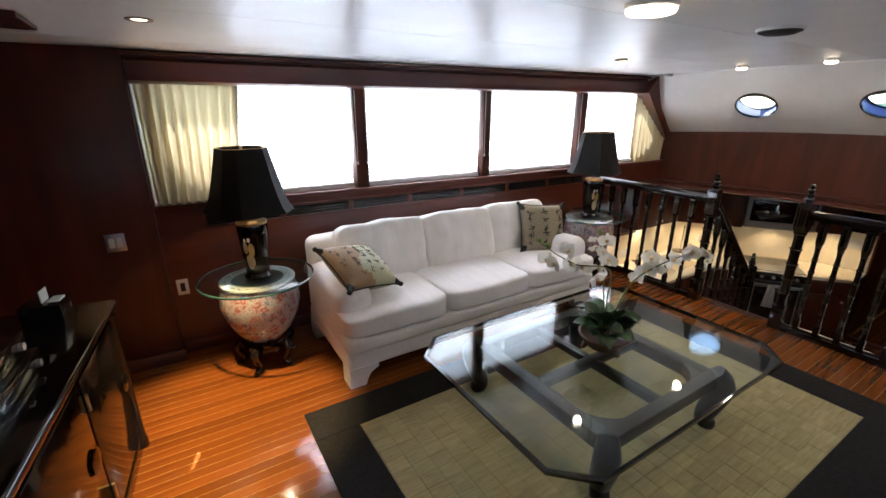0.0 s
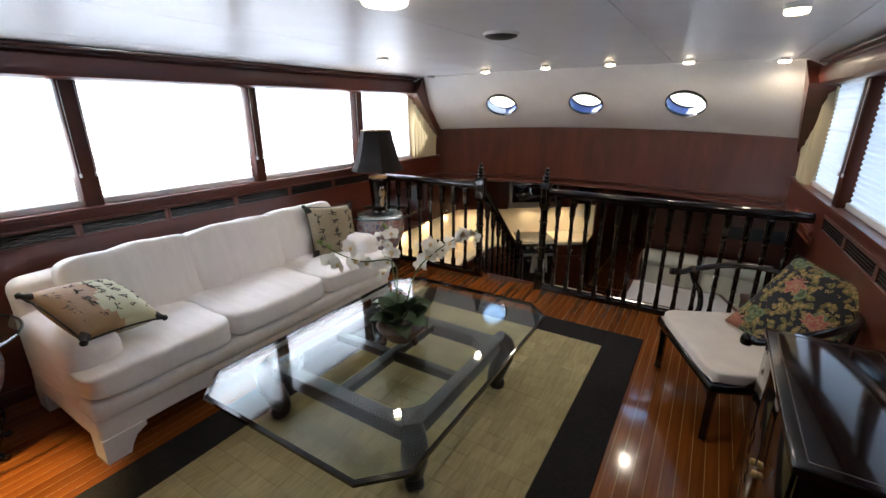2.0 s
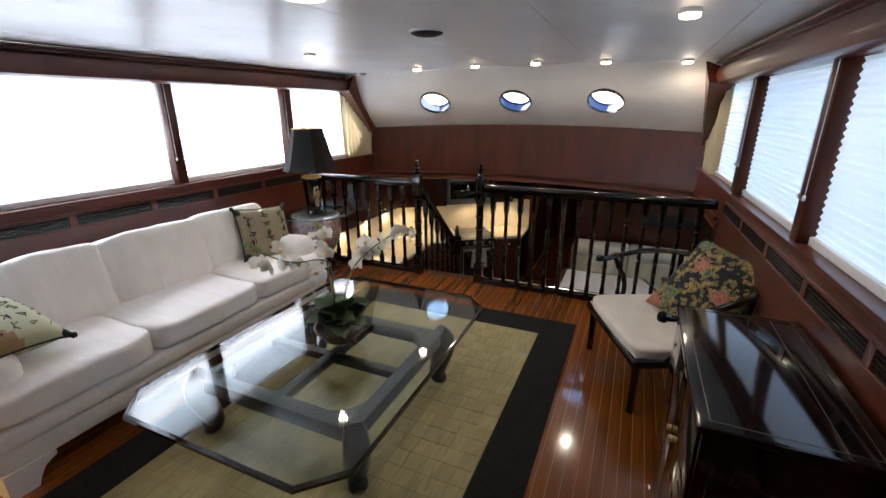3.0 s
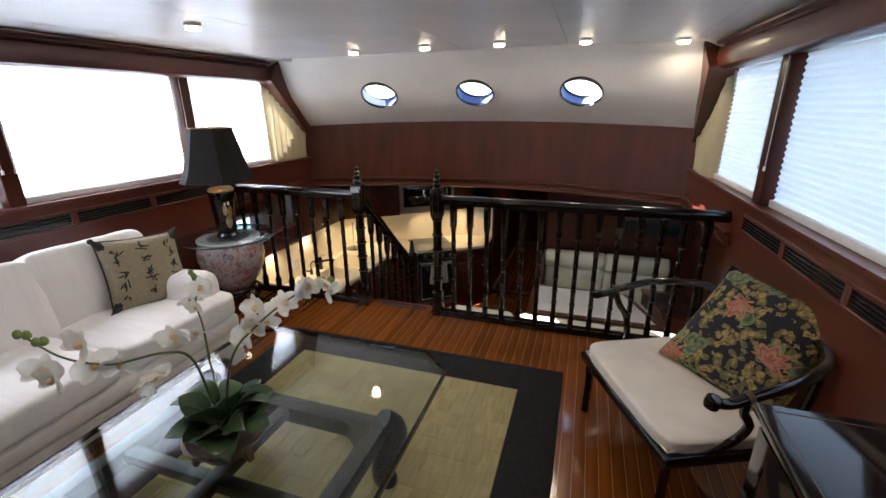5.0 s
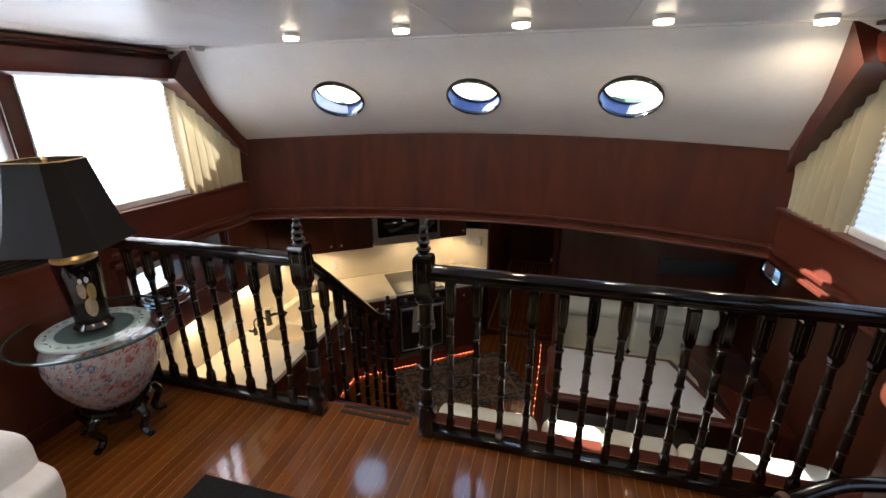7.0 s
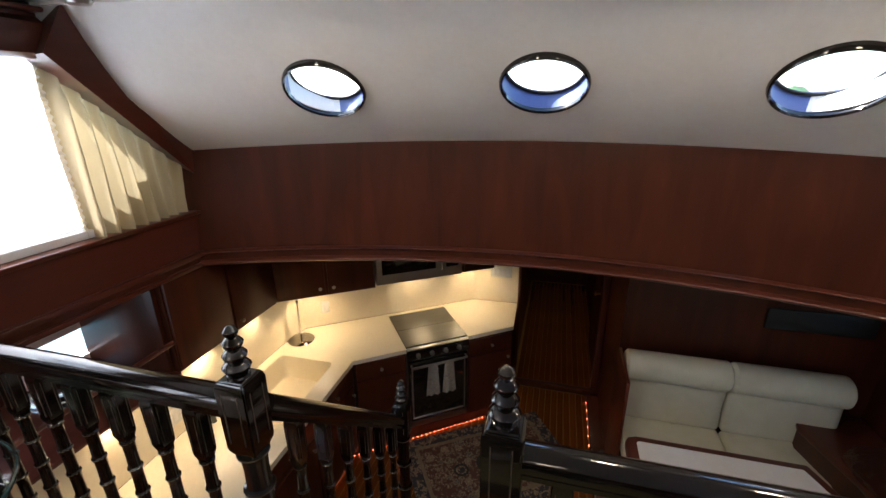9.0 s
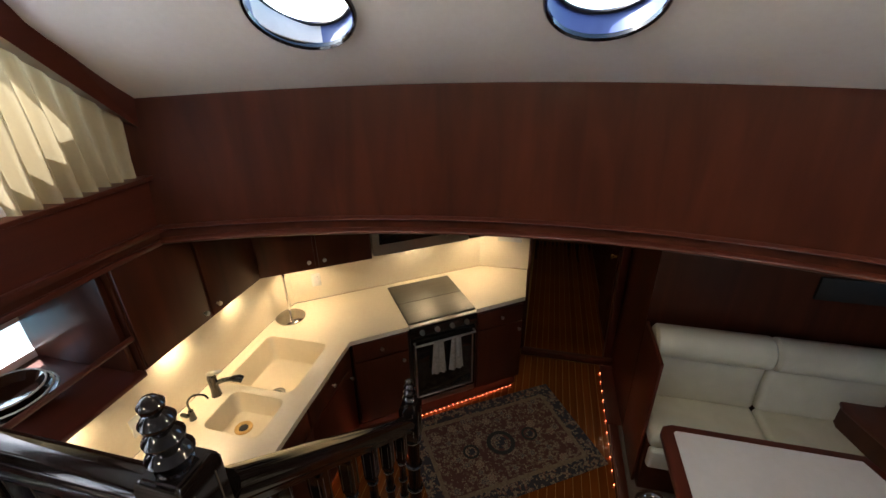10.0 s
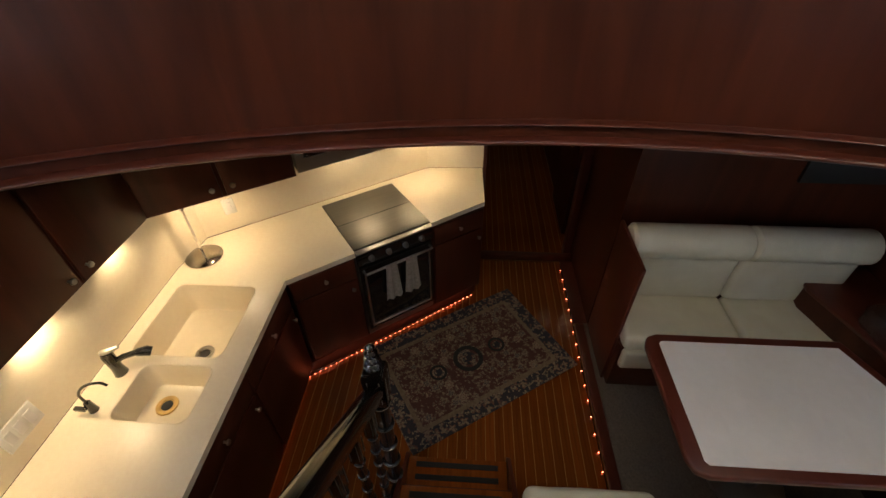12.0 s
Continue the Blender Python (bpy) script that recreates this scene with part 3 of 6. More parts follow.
# lower deck
solid("floor_galley", box(5.2, -0.6, LOW - 0.06, 11.2, 4.6, LOW - 0.0008), HOLLY, "teak and holly striped galley floor", kind="structure")
solid("wall_stair_riser", box(5.36, -0.6, LOW, 5.42, 4.6, -0.062), MAHOGANY, "mahogany wall under the saloon floor", kind="structure")
b = prism([(bulkhead_x(-0.05 + 3.76 * i / 20) + 0.02, -0.05 + 3.76 * i / 20) for i in range(21)] + [(6.3, 4.7), (11.2, 4.7), (11.2, -0.6), (6.3, -0.6)], 0.742, 0.79)
solid("ceiling_galley", b, MAHOGANY, "mahogany galley ceiling", kind="structure")
for sy0, sy1 in ((3.70, 4.7), (-0.6, -0.04)):
    solid("ceiling_side_deck", box(5.3, sy0, 0.742, 6.4, sy1, 0.79), MAHOGANY, "mahogany ledge under the side deck", kind="structure")
HW = (5.84, 6.24, 0.235, 0.43)
b = bmesh.new()
for q in ((5.3, LOW, HW[0], 0.75), (HW[1], LOW, 11.2, 0.75), (HW[0], LOW, HW[1], HW[2]), (HW[0], HW[3], HW[1], 0.75)):
    box(q[0], 4.3, q[1], q[2], 4.38, q[3], bm=b)
solid("wall_galley_left", b, MAHOGANY, "mahogany hull side of the galley", kind="structure")
HR = (7.10, 7.42, 0.30, 0.44)
b = bmesh.new()
for q in ((5.3, LOW, HR[0], 0.75), (HR[1], LOW, 11.2, 0.75), (HR[0], LOW, HR[1], HR[2]), (HR[0], HR[3], HR[1], 0.75)):
    box(q[0], -0.48, q[1], q[2], -0.4, q[3], bm=b)
solid("wall_galley_right", b, MAHOGANY, "mahogany hull side of the dinette", kind="structure")
solid("wall_galley_front", box(11.1, -0.6, LOW, 11.2, 4.6, 0.75), MAHOGANY, "mahogany forward wall", kind="structure")

# unseen outer side screen, added so its rounded opening shades the window ends
def unseen_sun_screen(side, name):
    b = bmesh.new()
    edges = []

    def loop(pts):
        vs = [b.verts.new((x, 0.30, z)) for x, z in pts]
        return [b.edges.new((vs[i], vs[(i + 1) % len(vs)])) for i in range(len(vs))]

    edges += loop([(0.2, 0.9), (7.2, 0.9), (7.2, 2.3), (0.2, 2.3)])
    x0, x1, z0, z1, r = 1.60, 6.42, 1.34, 2.02, 0.33
    hole = []
    for cx, cz, a0 in ((x1 - r, z1 - r, 0), (x0 + r, z1 - r, 90), (x0 + r, z0 + r, 180), (x1 - r, z0 + r, 270)):
        hole += [(cx + 1.6 * r * math.cos(radians(a0 + 15 * k)) - 0.6 * r * (1 if math.cos(radians(a0 + 45)) > 0 else -1), cz + r * math.sin(radians(a0 + 15 * k))) for k in range(7)]
    edges += loop(hole)
    bmesh.ops.triangle_fill(b, use_beauty=True, use_dissolve=False, edges=edges, normal=(0, 1, 0))
    r_ = bmesh.ops.extrude_face_region(b, geom=b.faces[:])
    for v in [g for g in r_["geom"] if isinstance(g, bmesh.types.BMVert)]:
        v.co.y += 0.03
    solid(name, wall_mesh(b, side), HULL_WHITE, "unseen white side screen with rounded opening, added to shape sunlight", kind="structure")


unseen_sun_screen(1, "wall_outer_screen")

# ---- saloon: fixed fittings ----
def vent_row(side, u0, u1, n):
    """Long air grilles under the windows."""
    step = (u1 - u0) / n
    for k in range(n):
        a, c = u0 + k * step + 0.008, u0 + (k + 1) * step - 0.008
        v = tagged(new("wall_vent"), "black slatted air grille in a mahogany frame on the wall", "vent", "grilles under the windows")
        b = bmesh.new()
        for q in ((a - 0.008, 0.876, c + 0.008, 0.892), (a - 0.008, 0.963, c + 0.008, 0.979), (a - 0.008, 0.892, a + 0.012, 0.963), (c - 0.012, 0.892, c + 0.008, 0.963)):
            box(q[0], -0.014, q[1], q[2], 0.0, q[3], 0.002, bm=b, seg=1)
        part("frame", wall_mesh(b, side), MAHOGANY_H, v)
        part("backing", wall_mesh(box(a + 0.012, -0.003, 0.892, c - 0.012, 0.0, 0.963), side), DARK, v)
        for i in range(4):
            z = 0.899 + 0.0165 * i
            part("slat", wall_mesh(box(a + 0.012, -0.010, z, c - 0.012, -0.003, z + 0.006), side), BLACK_LACQUER, v)


vent_row(1, 1.62, 5.16, 7)
vent_row(-1, 1.62, 5.16, 7)

for side in (1, -1):
    b = box(-0.9 if side < 0 else 1.37, -0.016, 0.0, 5.29, 0.0, 0.085, 0.004)
    solid("baseboard", wall_mesh(b, side), MAHOGANY_H, "mahogany skirting board", kind="structure")
solid("baseboard", wall_mesh(box(-0.5, -0.118, 0.0, 1.376, -0.10, 0.085, 0.004), 1), MAHOGANY_H, "mahogany skirting board", kind="structure")


def curtain(side, outline, folds, depth, label):
    """Gathered cloth: a waved sheet between two slanting ends; outline gives (top u, bottom u) at both ends and heights."""
    (ta, tb), (ba, bb), (zta, ztb), (zba, zbb) = outline
    b = bmesh.new()
    nu, nz = folds * 8, 14
    g = []
    for i in range(nu + 1):
        s = i / nu
        row = []
        for j in range(nz + 1):
            t = j / nz
            u = (ba + (bb - ba) * s) * (1 - t) + (ta + (tb - ta) * s) * t
            z = (zba + (zbb - zba) * s) * (1 - t) + (zta + (ztb - zta) * s) * t
            amp = depth * (0.75 + 0.35 * math.sin(5 * s + 2 * t)) * (1.0 if t < 0.9 else 0.6)
            w = 0.034 + amp * math.sin(2 * math.pi * folds * s + 0.5 * math.sin(3 * t + 9 * s)) + 0.004 * noise.noise((s * 9, t * 5, 1))
            row.append(b.verts.new((u, w, z)))
        g.append(row)
    for i in range(nu):
        for j in range(nz):
            b.faces.new((g[i][j], g[i + 1][j], g[i + 1][j + 1], g[i][j + 1]))
    solid("curtain", wall_mesh(b, side), CURTAIN, label, "curtain", "window curtains", smooth=80)


curtain(1, ((1.385, 1.95), (1.385, 1.86), (1.785, 1.785), (1.045, 1.045)), 9, 0.040, "cream gathered curtain drawn back beside the window")
for side in (1, -1):
    curtain(side, ((5.93, 6.54), (5.95, 6.54), (1.77, 1.27), (1.047, 1.047)), 9, 0.042, "cream curtain gathered under the slanting window post")


def cord_cleat(side, u, z):
    c = tagged(new("blind_cleat"), "small white cord cleat on the window frame", "cleat", "blind cord cleats")
    part("cleat", wall_mesh(box(u - 0.006, -0.012, z - 0.012, u + 0.006, 0.0, z + 0.012, 0.003), side), LAMINATE, c)
    part("cord", wall_mesh(box(u - 0.0012, -0.006, z, u + 0.0012, -0.003, 1.77), side), LAMINATE, c)


for side in (1, -1):
    for a, c in MULLIONS:
        cord_cleat(side, a + 0.012, 1.24)
        cord_cleat(side, c - 0.012, 1.24)


def ceiling_light(x, y, r, glow=True, power=1.5):
    z = ceiling_z(y)
    t = thing("ceiling_light", (x, y, z), "small white surface ceiling light, lit warm", "light", "ceiling lights")
    part("housing", lathe([(r * 0.95, 0.004), (r, -0.004), (r, -0.016), (r * 0.93, -0.02)], 24), LAMINATE, t)
    part("diffuser", lathe([(r * 0.92, -0.016), (r * 0.92, -0.028), (r * 0.85, -0.034), (r * 0.5, -0.037), (0.002, -0.038)], 24), GLOW, t, "glowing warm diffuser")
    spot_lamp("ceiling_lamp", (x, y, z - 0.055), power, (1, 0.80, 0.56), r * 0.9, 178)


for x, y in ((5.74, 2.64), (5.72, 2.03), (5.72, 1.47), (5.76, 0.89), (5.85, 0.28), (4.4, 2.83), (3.8, 0.44)):
    ceiling_light(x, y, 0.042)
ceiling_light(2.98, 1.66, 0.088, power=1.8)
t = thing("recessed_spotlight", (1.49, 2.88, ceiling_z(2.88)), "recessed round spotlight with a dark ring, lit", "light")
part("ring", lathe([(0.032, 0.002), (0.034, -0.004), (0.048, -0.004), (0.05, 0.002)], 24, cap=False), TERRACOTTA, t)
part("bulb", lathe([(0.033, 0.001), (0.02, -0.003), (0.001, -0.004)], 20), GLOW, t, "glowing bulb")
spot_lamp("spotlight_lamp", (1.49, 2.88, ceiling_z(2.88) - 0.02), 62, (1, 0.70, 0.30), 0.03, 46)
t = thing("ceiling_recess", (0.95, 3.08, ceiling_z(3.08)), "square mahogany ceiling recess with a round lamp", "light")
part("frame", box(-0.17, -0.17, -0.02, 0.17, 0.17, 0.004, 0.006), MAHOGANY, t)
part("bulb", lathe([(0.05, -0.018), (0.04, -0.03), (0.001, -0.034)], 20), IVORY, t)
t = thing("ceiling_speaker", (3.93, 1.655, ceiling_z(1.655)), "round black ceiling speaker in a white ring", "speaker")
part("ring", lathe([(0.084, 0.002), (0.086, -0.012), (0.092, -0.012), (0.097, 0.002)], 30, cap=False), LAMINATE, t)
part("grille", lathe([(0.087, 0.001), (0.085, -0.016), (0.06, -0.026), (0.001, -0.028)], 30), DARK, t)
t = thing("smoke_detector", (5.92, 3.40, ceiling_z(3.40)), "small grey round detector on the ceiling", "detector")
part("body", lathe([(0.04, 0.002), (0.042, -0.012), (0.034, -0.024), (0.001, -0.026)], 24), STEEL, t)


def switch_plate(u, z, w, mat, n, label):
    p = tagged(new("light_switch"), label, "switch")
    part("plate", wall_mesh(box(u - w / 2, w_off - 0.008, z - 0.055, u + w / 2, w_off, z + 0.055, 0.003), 1), mat, p)
    for k in range(n):
        c = u + (k - (n - 1) / 2) * 0.04
        part("rocker", wall_mesh(box(c - 0.014, w_off - 0.014, z - 0.03, c + 0.014, w_off - 0.007, z + 0.03, 0.003), 1), IVORY if n > 1 else DARK, p)


w_off = -0.10
switch_plate(1.14, 0.875, 0.10, STEEL, 2, "metal wall plate with two ivory switches")
w_off = 0.0
switch_plate(1.43, 0.49, 0.07, IVORY, 1, "ivory wall socket plate with a dark outlet")

# ---- balustrade ----
def bamboo_profile(z0, z1, r, n):
    """Turned shaft with slight swellings at its nodes, like bamboo."""
    out, step = [], (z1 - z0) / n
    for k in range(n):
        a = z0 + k * step
        out += [(r * 0.94, a), (r * 0.90, a + step * 0.5), (r * 0.97, a + step - 0.014), (r * 1.17, a + step - 0.009), (r * 1.17, a + step - 0.003), (r * 0.97, a + step)]
    return out


def node_rings(x, y, z0, z1, r, n, seg=10):
    """The pale lines on the nodes of a bamboo-turned shaft."""
    b = bmesh.new()
    step = (z1 - z0) / n
    for k in range(n):
        z = z0 + (k + 1) * step - 0.006
        lathe([(r * 1.15, z - 0.0018), (r * 1.20, z - 0.0012), (r * 1.20, z + 0.0012), (r * 1.15, z + 0.0018)], seg, b, (x, y, 0), cap=False)
    return b


def square_taper(x, y, levels):
    """A square block through (height, half width) levels, with softened edges."""
    c = bmesh.new()
    for z, r in levels:
        for sx, sy in ((-1, -1), (1, -1), (1, 1), (-1, 1)):
            c.verts.new((x + sx * r, y + sy * r, z))
    c.verts.ensure_lookup_table()
    m = len(levels)
    for k in range(m - 1):
        for i in range(4):
            c.faces.new([c.verts[j] for j in (4 * k + i, 4 * k + (i + 1) % 4, 4 * k + 4 + (i + 1) % 4, 4 * k + 4 + i)])
    c.faces.new(c.verts[0:4]), c.faces.new(c.verts[4 * m - 4:4 * m])
    bmesh.ops.bevel(c, geom=c.edges[:], offset=0.002, segments=1, affect="EDGES")
    return c


def baluster(parent, x, y, zb, zt):
    """One turned baluster between two heights: square foot, ringed shaft, square head with inlaid lines."""
    b = square_taper(x, y, ((zb, 0.018), (zb + 0.075, 0.019), (zb + 0.10, 0.013)))
    top = zt - 0.19
    lathe(bamboo_profile(zb + 0.085, top + 0.006, 0.0175, 6), 12, b, (x, y, 0))
    join(b, square_taper(x, y, ((top, 0.013), (top + 0.03, 0.0205), (zt - 0.02, 0.0225), (zt, 0.019))))
    p = part("baluster", b, BLACK_LACQUER, parent)
    tagged(part("node_ring", node_rings(x, y, zb + 0.085, top + 0.006, 0.0175, 6), RING, p, smooth=0), kind="stuff")
    g = bmesh.new()
    for sx, sy in ((-1, 0), (1, 0), (0, 1), (0, -1)):
        for o in (-0.013, 0.013):
            q = (x + sx * 0.0222 + (o if sx == 0 else 0), y + sy * 0.0222 + (o if sy == 0 else 0))
            box(q[0] - 0.0008, q[1] - 0.0008, top + 0.045, q[0] + 0.0008, q[1] + 0.0008, zt - 0.03, bm=g)
    tagged(part("inlay", g, RING, p, smooth=0), kind="stuff")
    return p


def newel(parent, x, y, z0, z1, name="newel_post"):
    """A post with a turned finial, a panelled block and a ringed shaft."""
    b = box(x - 0.04, y - 0.04, z0, x + 0.04, y + 0.04, z0 + 0.20, 0.006)
    lathe(bamboo_profile(z0 + 0.19, z1 - 0.36, 0.035, 5), 18, b, (x, y, 0))
    c = bmesh.new()
    zs = ((z1 - 0.37, 0.026), (z1 - 0.335, 0.041), (z1 - 0.15, 0.043), (z1 - 0.135, 0.034))
    for z, r in zs:
        for sx, sy in ((-1, -1), (1, -1), (1, 1), (-1, 1)):
            c.verts.new((x + sx * r, y + sy * r, z))
    c.verts.ensure_lookup_table()
    for k in range(3):
        for i in range(4):
            c.faces.new([c.verts[j] for j in (4 * k + i, 4 * k + (i + 1) % 4, 4 * k + 4 + (i + 1) % 4, 4 * k + 4 + i)])
    c.faces.new(c.verts[0:4]), c.faces.new(c.verts[12:16])
    bmesh.ops.bevel(c, geom=[e for e in c.edges], offset=0.004, segments=2, affect="EDGES")
    join(b, c)
    post = part(name, b, BLACK_LACQUER, parent)
    f = lathe([(0.03, -0.005), (0.026, 0.008), (0.018, 0.012), (0.03, 0.02), (0.034, 0.030), (0.028, 0.038), (0.017, 0.044), (0.027, 0.054), (0.029, 0.062), (0.023, 0.07), (0.015, 0.076),
               (0.023, 0.086), (0.025, 0.094), (0.019, 0.102), (0.011, 0.108), (0.017, 0.117), (0.018, 0.124), (0.010, 0.134), (0.001, 0.138)], 20, at=(x, y, z1 - 0.138))
    part("finial", f, BLACK_LACQUER, post)
    tagged(part("node_ring", node_rings(x, y, z0 + 0.19, z1 - 0.36, 0.035, 5, 18), RING, post, smooth=0), kind="stuff")
    # inlaid panel lines
    for sx, sy in ((-1, 0), (1, 0), (0, 1), (0, -1)):
        g = bmesh.new()
        for o in (-0.022, 0.022):
            q = (x + sx * 0.0425 + (o if sx == 0 else 0), y + sy * 0.0425 + (o if sy == 0 else 0))
            box(q[0] - 0.0012, q[1] - 0.0012, z1 - 0.31, q[0] + 0.0012, q[1] + 0.0012, z1 - 0.165, bm=g)
        part("inlay", g, RING, post)
    return post


def rail_prof(b, p0, p1, w=0.034, hh=0.034):
    """A rounded hand rail from p0 to p1 (centre line of its underside)."""
    p0, p1 = Vector(p0), Vector(p1)
    d = (p1 - p0).normalized()
    s = d.cross(Vector((0, 0, 1))).normalized()
    u = s.cross(d)
    prof = [(-w * 0.8, 0.0), (-w * 0.8, 0.012), (-w, 0.02), (-w * 1.05, 0.04), (-w * 0.8, 0.058), (-w * 0.35, 0.067), (w * 0.35, 0.067), (w * 0.8, 0.058), (w * 1.05, 0.04), (w, 0.02), (w * 0.8, 0.012), (w * 0.8, 0.0)]
    r0 = [b.verts.new(p0 + s * a + u * c) for a, c in prof]
    r1 = [b.verts.new(p1 + s * a + u * c) for a, c in prof]
    n = len(prof)
    for i in range(n):
        b.faces.new((r0[i], r0[(i + 1) % n], r1[(i + 1) % n], r1[i]))
    b.faces.new(r0[::-1]), b.faces.new(r1)
    return b


LY, RY = 2.455, 1.815
bal = tagged(new("balustrade"), "black lacquered bamboo-turned balustrade at the saloon edge", "railing", "stair railings")
newel(bal, RAIL_X, RY, 0.0, 1.135)
part("hand_rail", rail_prof(bmesh.new(), (RAIL_X, RY - 0.03, 0.885), (RAIL_X, -0.03, 0.885)), BLACK_LACQUER, bal)
part("base_rail", box(RAIL_X - 0.035, 0.0, 0.0, RAIL_X + 0.035, RY - 0.038, 0.05, 0.008), BLACK_LACQUER, bal)
for k in range(14):
    baluster(bal, RAIL_X, 1.69 - 0.1245 * k, 0.048, 0.888)
bal2 = tagged(new("balustrade"), "black lacquered bamboo-turned balustrade beside the jar table", "railing", "stair railings")
newel(bal2, RAIL_X, LY, 0.0, 1.135)
part("hand_rail", rail_prof(bmesh.new(), (RAIL_X, LY + 0.03, 0.885), (RAIL_X, 3.70, 0.885)), BLACK_LACQUER, bal2)
part("base_rail", box(RAIL_X - 0.035, LY + 0.038, 0.0, RAIL_X + 0.035, 3.69, 0.05, 0.008), BLACK_LACQUER, bal2)
for k in range(8):
    baluster(bal2, RAIL_X, 2.615 + 0.139 * k, 0.048, 0.888)

# stair and its rail
stair = tagged(new("stairs"), "steep wooden companionway steps with black grip strips", kind="structure")
for k in range(1, 6):
    x0, z = 5.42 + 0.22 * (k - 1), -0.1922 * k
    part("tread", box(x0 - 0.02, 1.88, z - 0.03, x0 + 0.22, 2.415, z, 0.006), FLOORWOOD, stair)
    part("riser", box(x0 - 0.004 if k > 1 else x0 + 0.003, 1.885, z - 0.0, x0 + 0.014, 2.41, z + 0.16), MAHOGANY, stair)
    for o in (0.10, 0.165):
        part("grip_strip", box(x0 + o, 1.93, z, x0 + o + 0.028, 2.37, z + 0.004, 0.001, seg=1), STRIP, stair)
part("riser", box(6.516, 1.885, LOW, 6.53, 2.41, LOW + 0.162), MAHOGANY, stair)
for y in (1.86, 2.415):
    c = bmesh.new()
    pl = [(5.424, -0.02), (5.46, -0.02), (6.55, LOW + 0.17), (6.55, LOW + 0.002), (6.34, LOW + 0.002), (5.424, -0.42)]
    r0 = [c.verts.new((x, y, z)) for x, z in pl]
    r1 = [c.verts.new((x, y + 0.02, z)) for x, z in pl]
    c.faces.new(r0), c.faces.new(r1[::-1])
    for i in range(len(pl)):
        c.faces.new((r0[i], r0[(i + 1) % len(pl)], r1[(i + 1) % len(pl)], r1[i]))
    part("stringer", c, MAHOGANY_H, stair)
solid("trim", box(5.416, 1.86, -0.035, 5.45, 2.41, 0.002, 0.006), MAHOGANY_H, "worn mahogany nosing at the stair head", kind="structure")
for o in (5.352, 5.396):
    part("grip_strip", box(o, 1.93, 0.0004, o + 0.024, 2.34, 0.004, 0.001, seg=1), STRIP, stair)
srail = tagged(new("stair_rail"), "black lacquered sloping stair rail with turned balusters", "railing", "stair railings")
newel(srail, 6.36, LY, LOW, 0.245)
part("hand_rail", rail_prof(bmesh.new(), (5.365, LY, 0.84), (6.33, LY, -0.035)), BLACK_LACQUER, srail)
part("base_rail", rail_prof(bmesh.new(), (5.44, LY, -0.06), (6.33, LY, -0.93), 0.02), BLACK_LACQUER, srail)
for k in range(6):
    x = 5.50 + 0.142 * k
    baluster(srail, x, LY, -0.06 - 0.977 * (x - 5.44), 0.86 - 0.907 * (x - 5.365))

# ---- saloon: rug, sofa, tables ----
rug = thing("area_rug", (1.9, 0.83, 0.0), "beige grid-woven area rug with a wide charcoal border", "rug")
b = bmesh.new()
for q in ((0, 0, 2.9, 0.24), (0, 1.67, 2.9, 1.91), (0, 0.24, 0.24, 1.67), (2.65, 0.24, 2.9, 1.67)):
    box(q[0], q[1], 0.0, q[2], q[3], 0.010, 0.003, bm=b, seg=1)
part("border", b, RUG_DARK, rug, "charcoal woven border")
part("field_ground", box(0.238, 0.238, 0.0, 2.652, 1.672, 0.008), RUG_LIGHT, rug)
b = bmesh.new()
for i in range(24):
    for j in range(18):
        x, y = 0.242 + 0.1 * i, 0.242 + 0.0792 * j
        f = 0.002 * random.random()
        vs = [b.verts.new((x + dx, y + dy, 0.0105 + f)) for dx, dy in ((0.004, 0.003), (0.097, 0.003), (0.097, 0.0765), (0.004, 0.0765))]
        us = [b.verts.new((x + dx, y + dy, 0.0088)) for dx, dy in ((0, 0), (0.1, 0), (0.1, 0.0792), (0, 0.0792))]
        b.faces.new(vs)
        for k in range(4):
            b.faces.new((us[k], us[(k + 1) % 4], vs[(k + 1) % 4], vs[k]))
fo = part("woven_square", b, RUG_SQUARE, rug, "beige woven squares", smooth=0)
tagged(fo, kind="stuff")

sofa = thing("sofa", (3.285, 3.25, 0.0), "white upholstered three-seat sofa with loose cushions against the wall", "sofa")


def soft_box(x0, y0, z0, x1, y1, z1, r=0.04, wr=0.006, seed=0, n=10):
    """An upholstered block: rounded edges and slightly uneven faces."""
    b = box(x0, y0, z0, x1, y1, z1, r, seg=4)
    bmesh.ops.subdivide_edges(b, edges=[e for e in b.edges if e.calc_length() > 0.25], cuts=6, use_grid_fill=True)
    for v in b.verts:
        v.co += Vector((noise.noise(v.co * 5 + Vector((seed, 0, 0))), noise.noise(v.co * 5 + Vector((0, seed, 3))), noise.noise(v.co * 5 + Vector((0, 7, seed))))) * wr
    return b


# base with scalloped corner feet
part("base", soft_box(-1.075, -0.42, 0.115, 1.075, 0.42, 0.235, 0.02, 0.004), SOFA, sofa)
part("front_panel", soft_box(-1.08, -0.44, 0.225, 1.08, -0.05, 0.335, 0.035, 0.005, 4), SOFA, sofa)
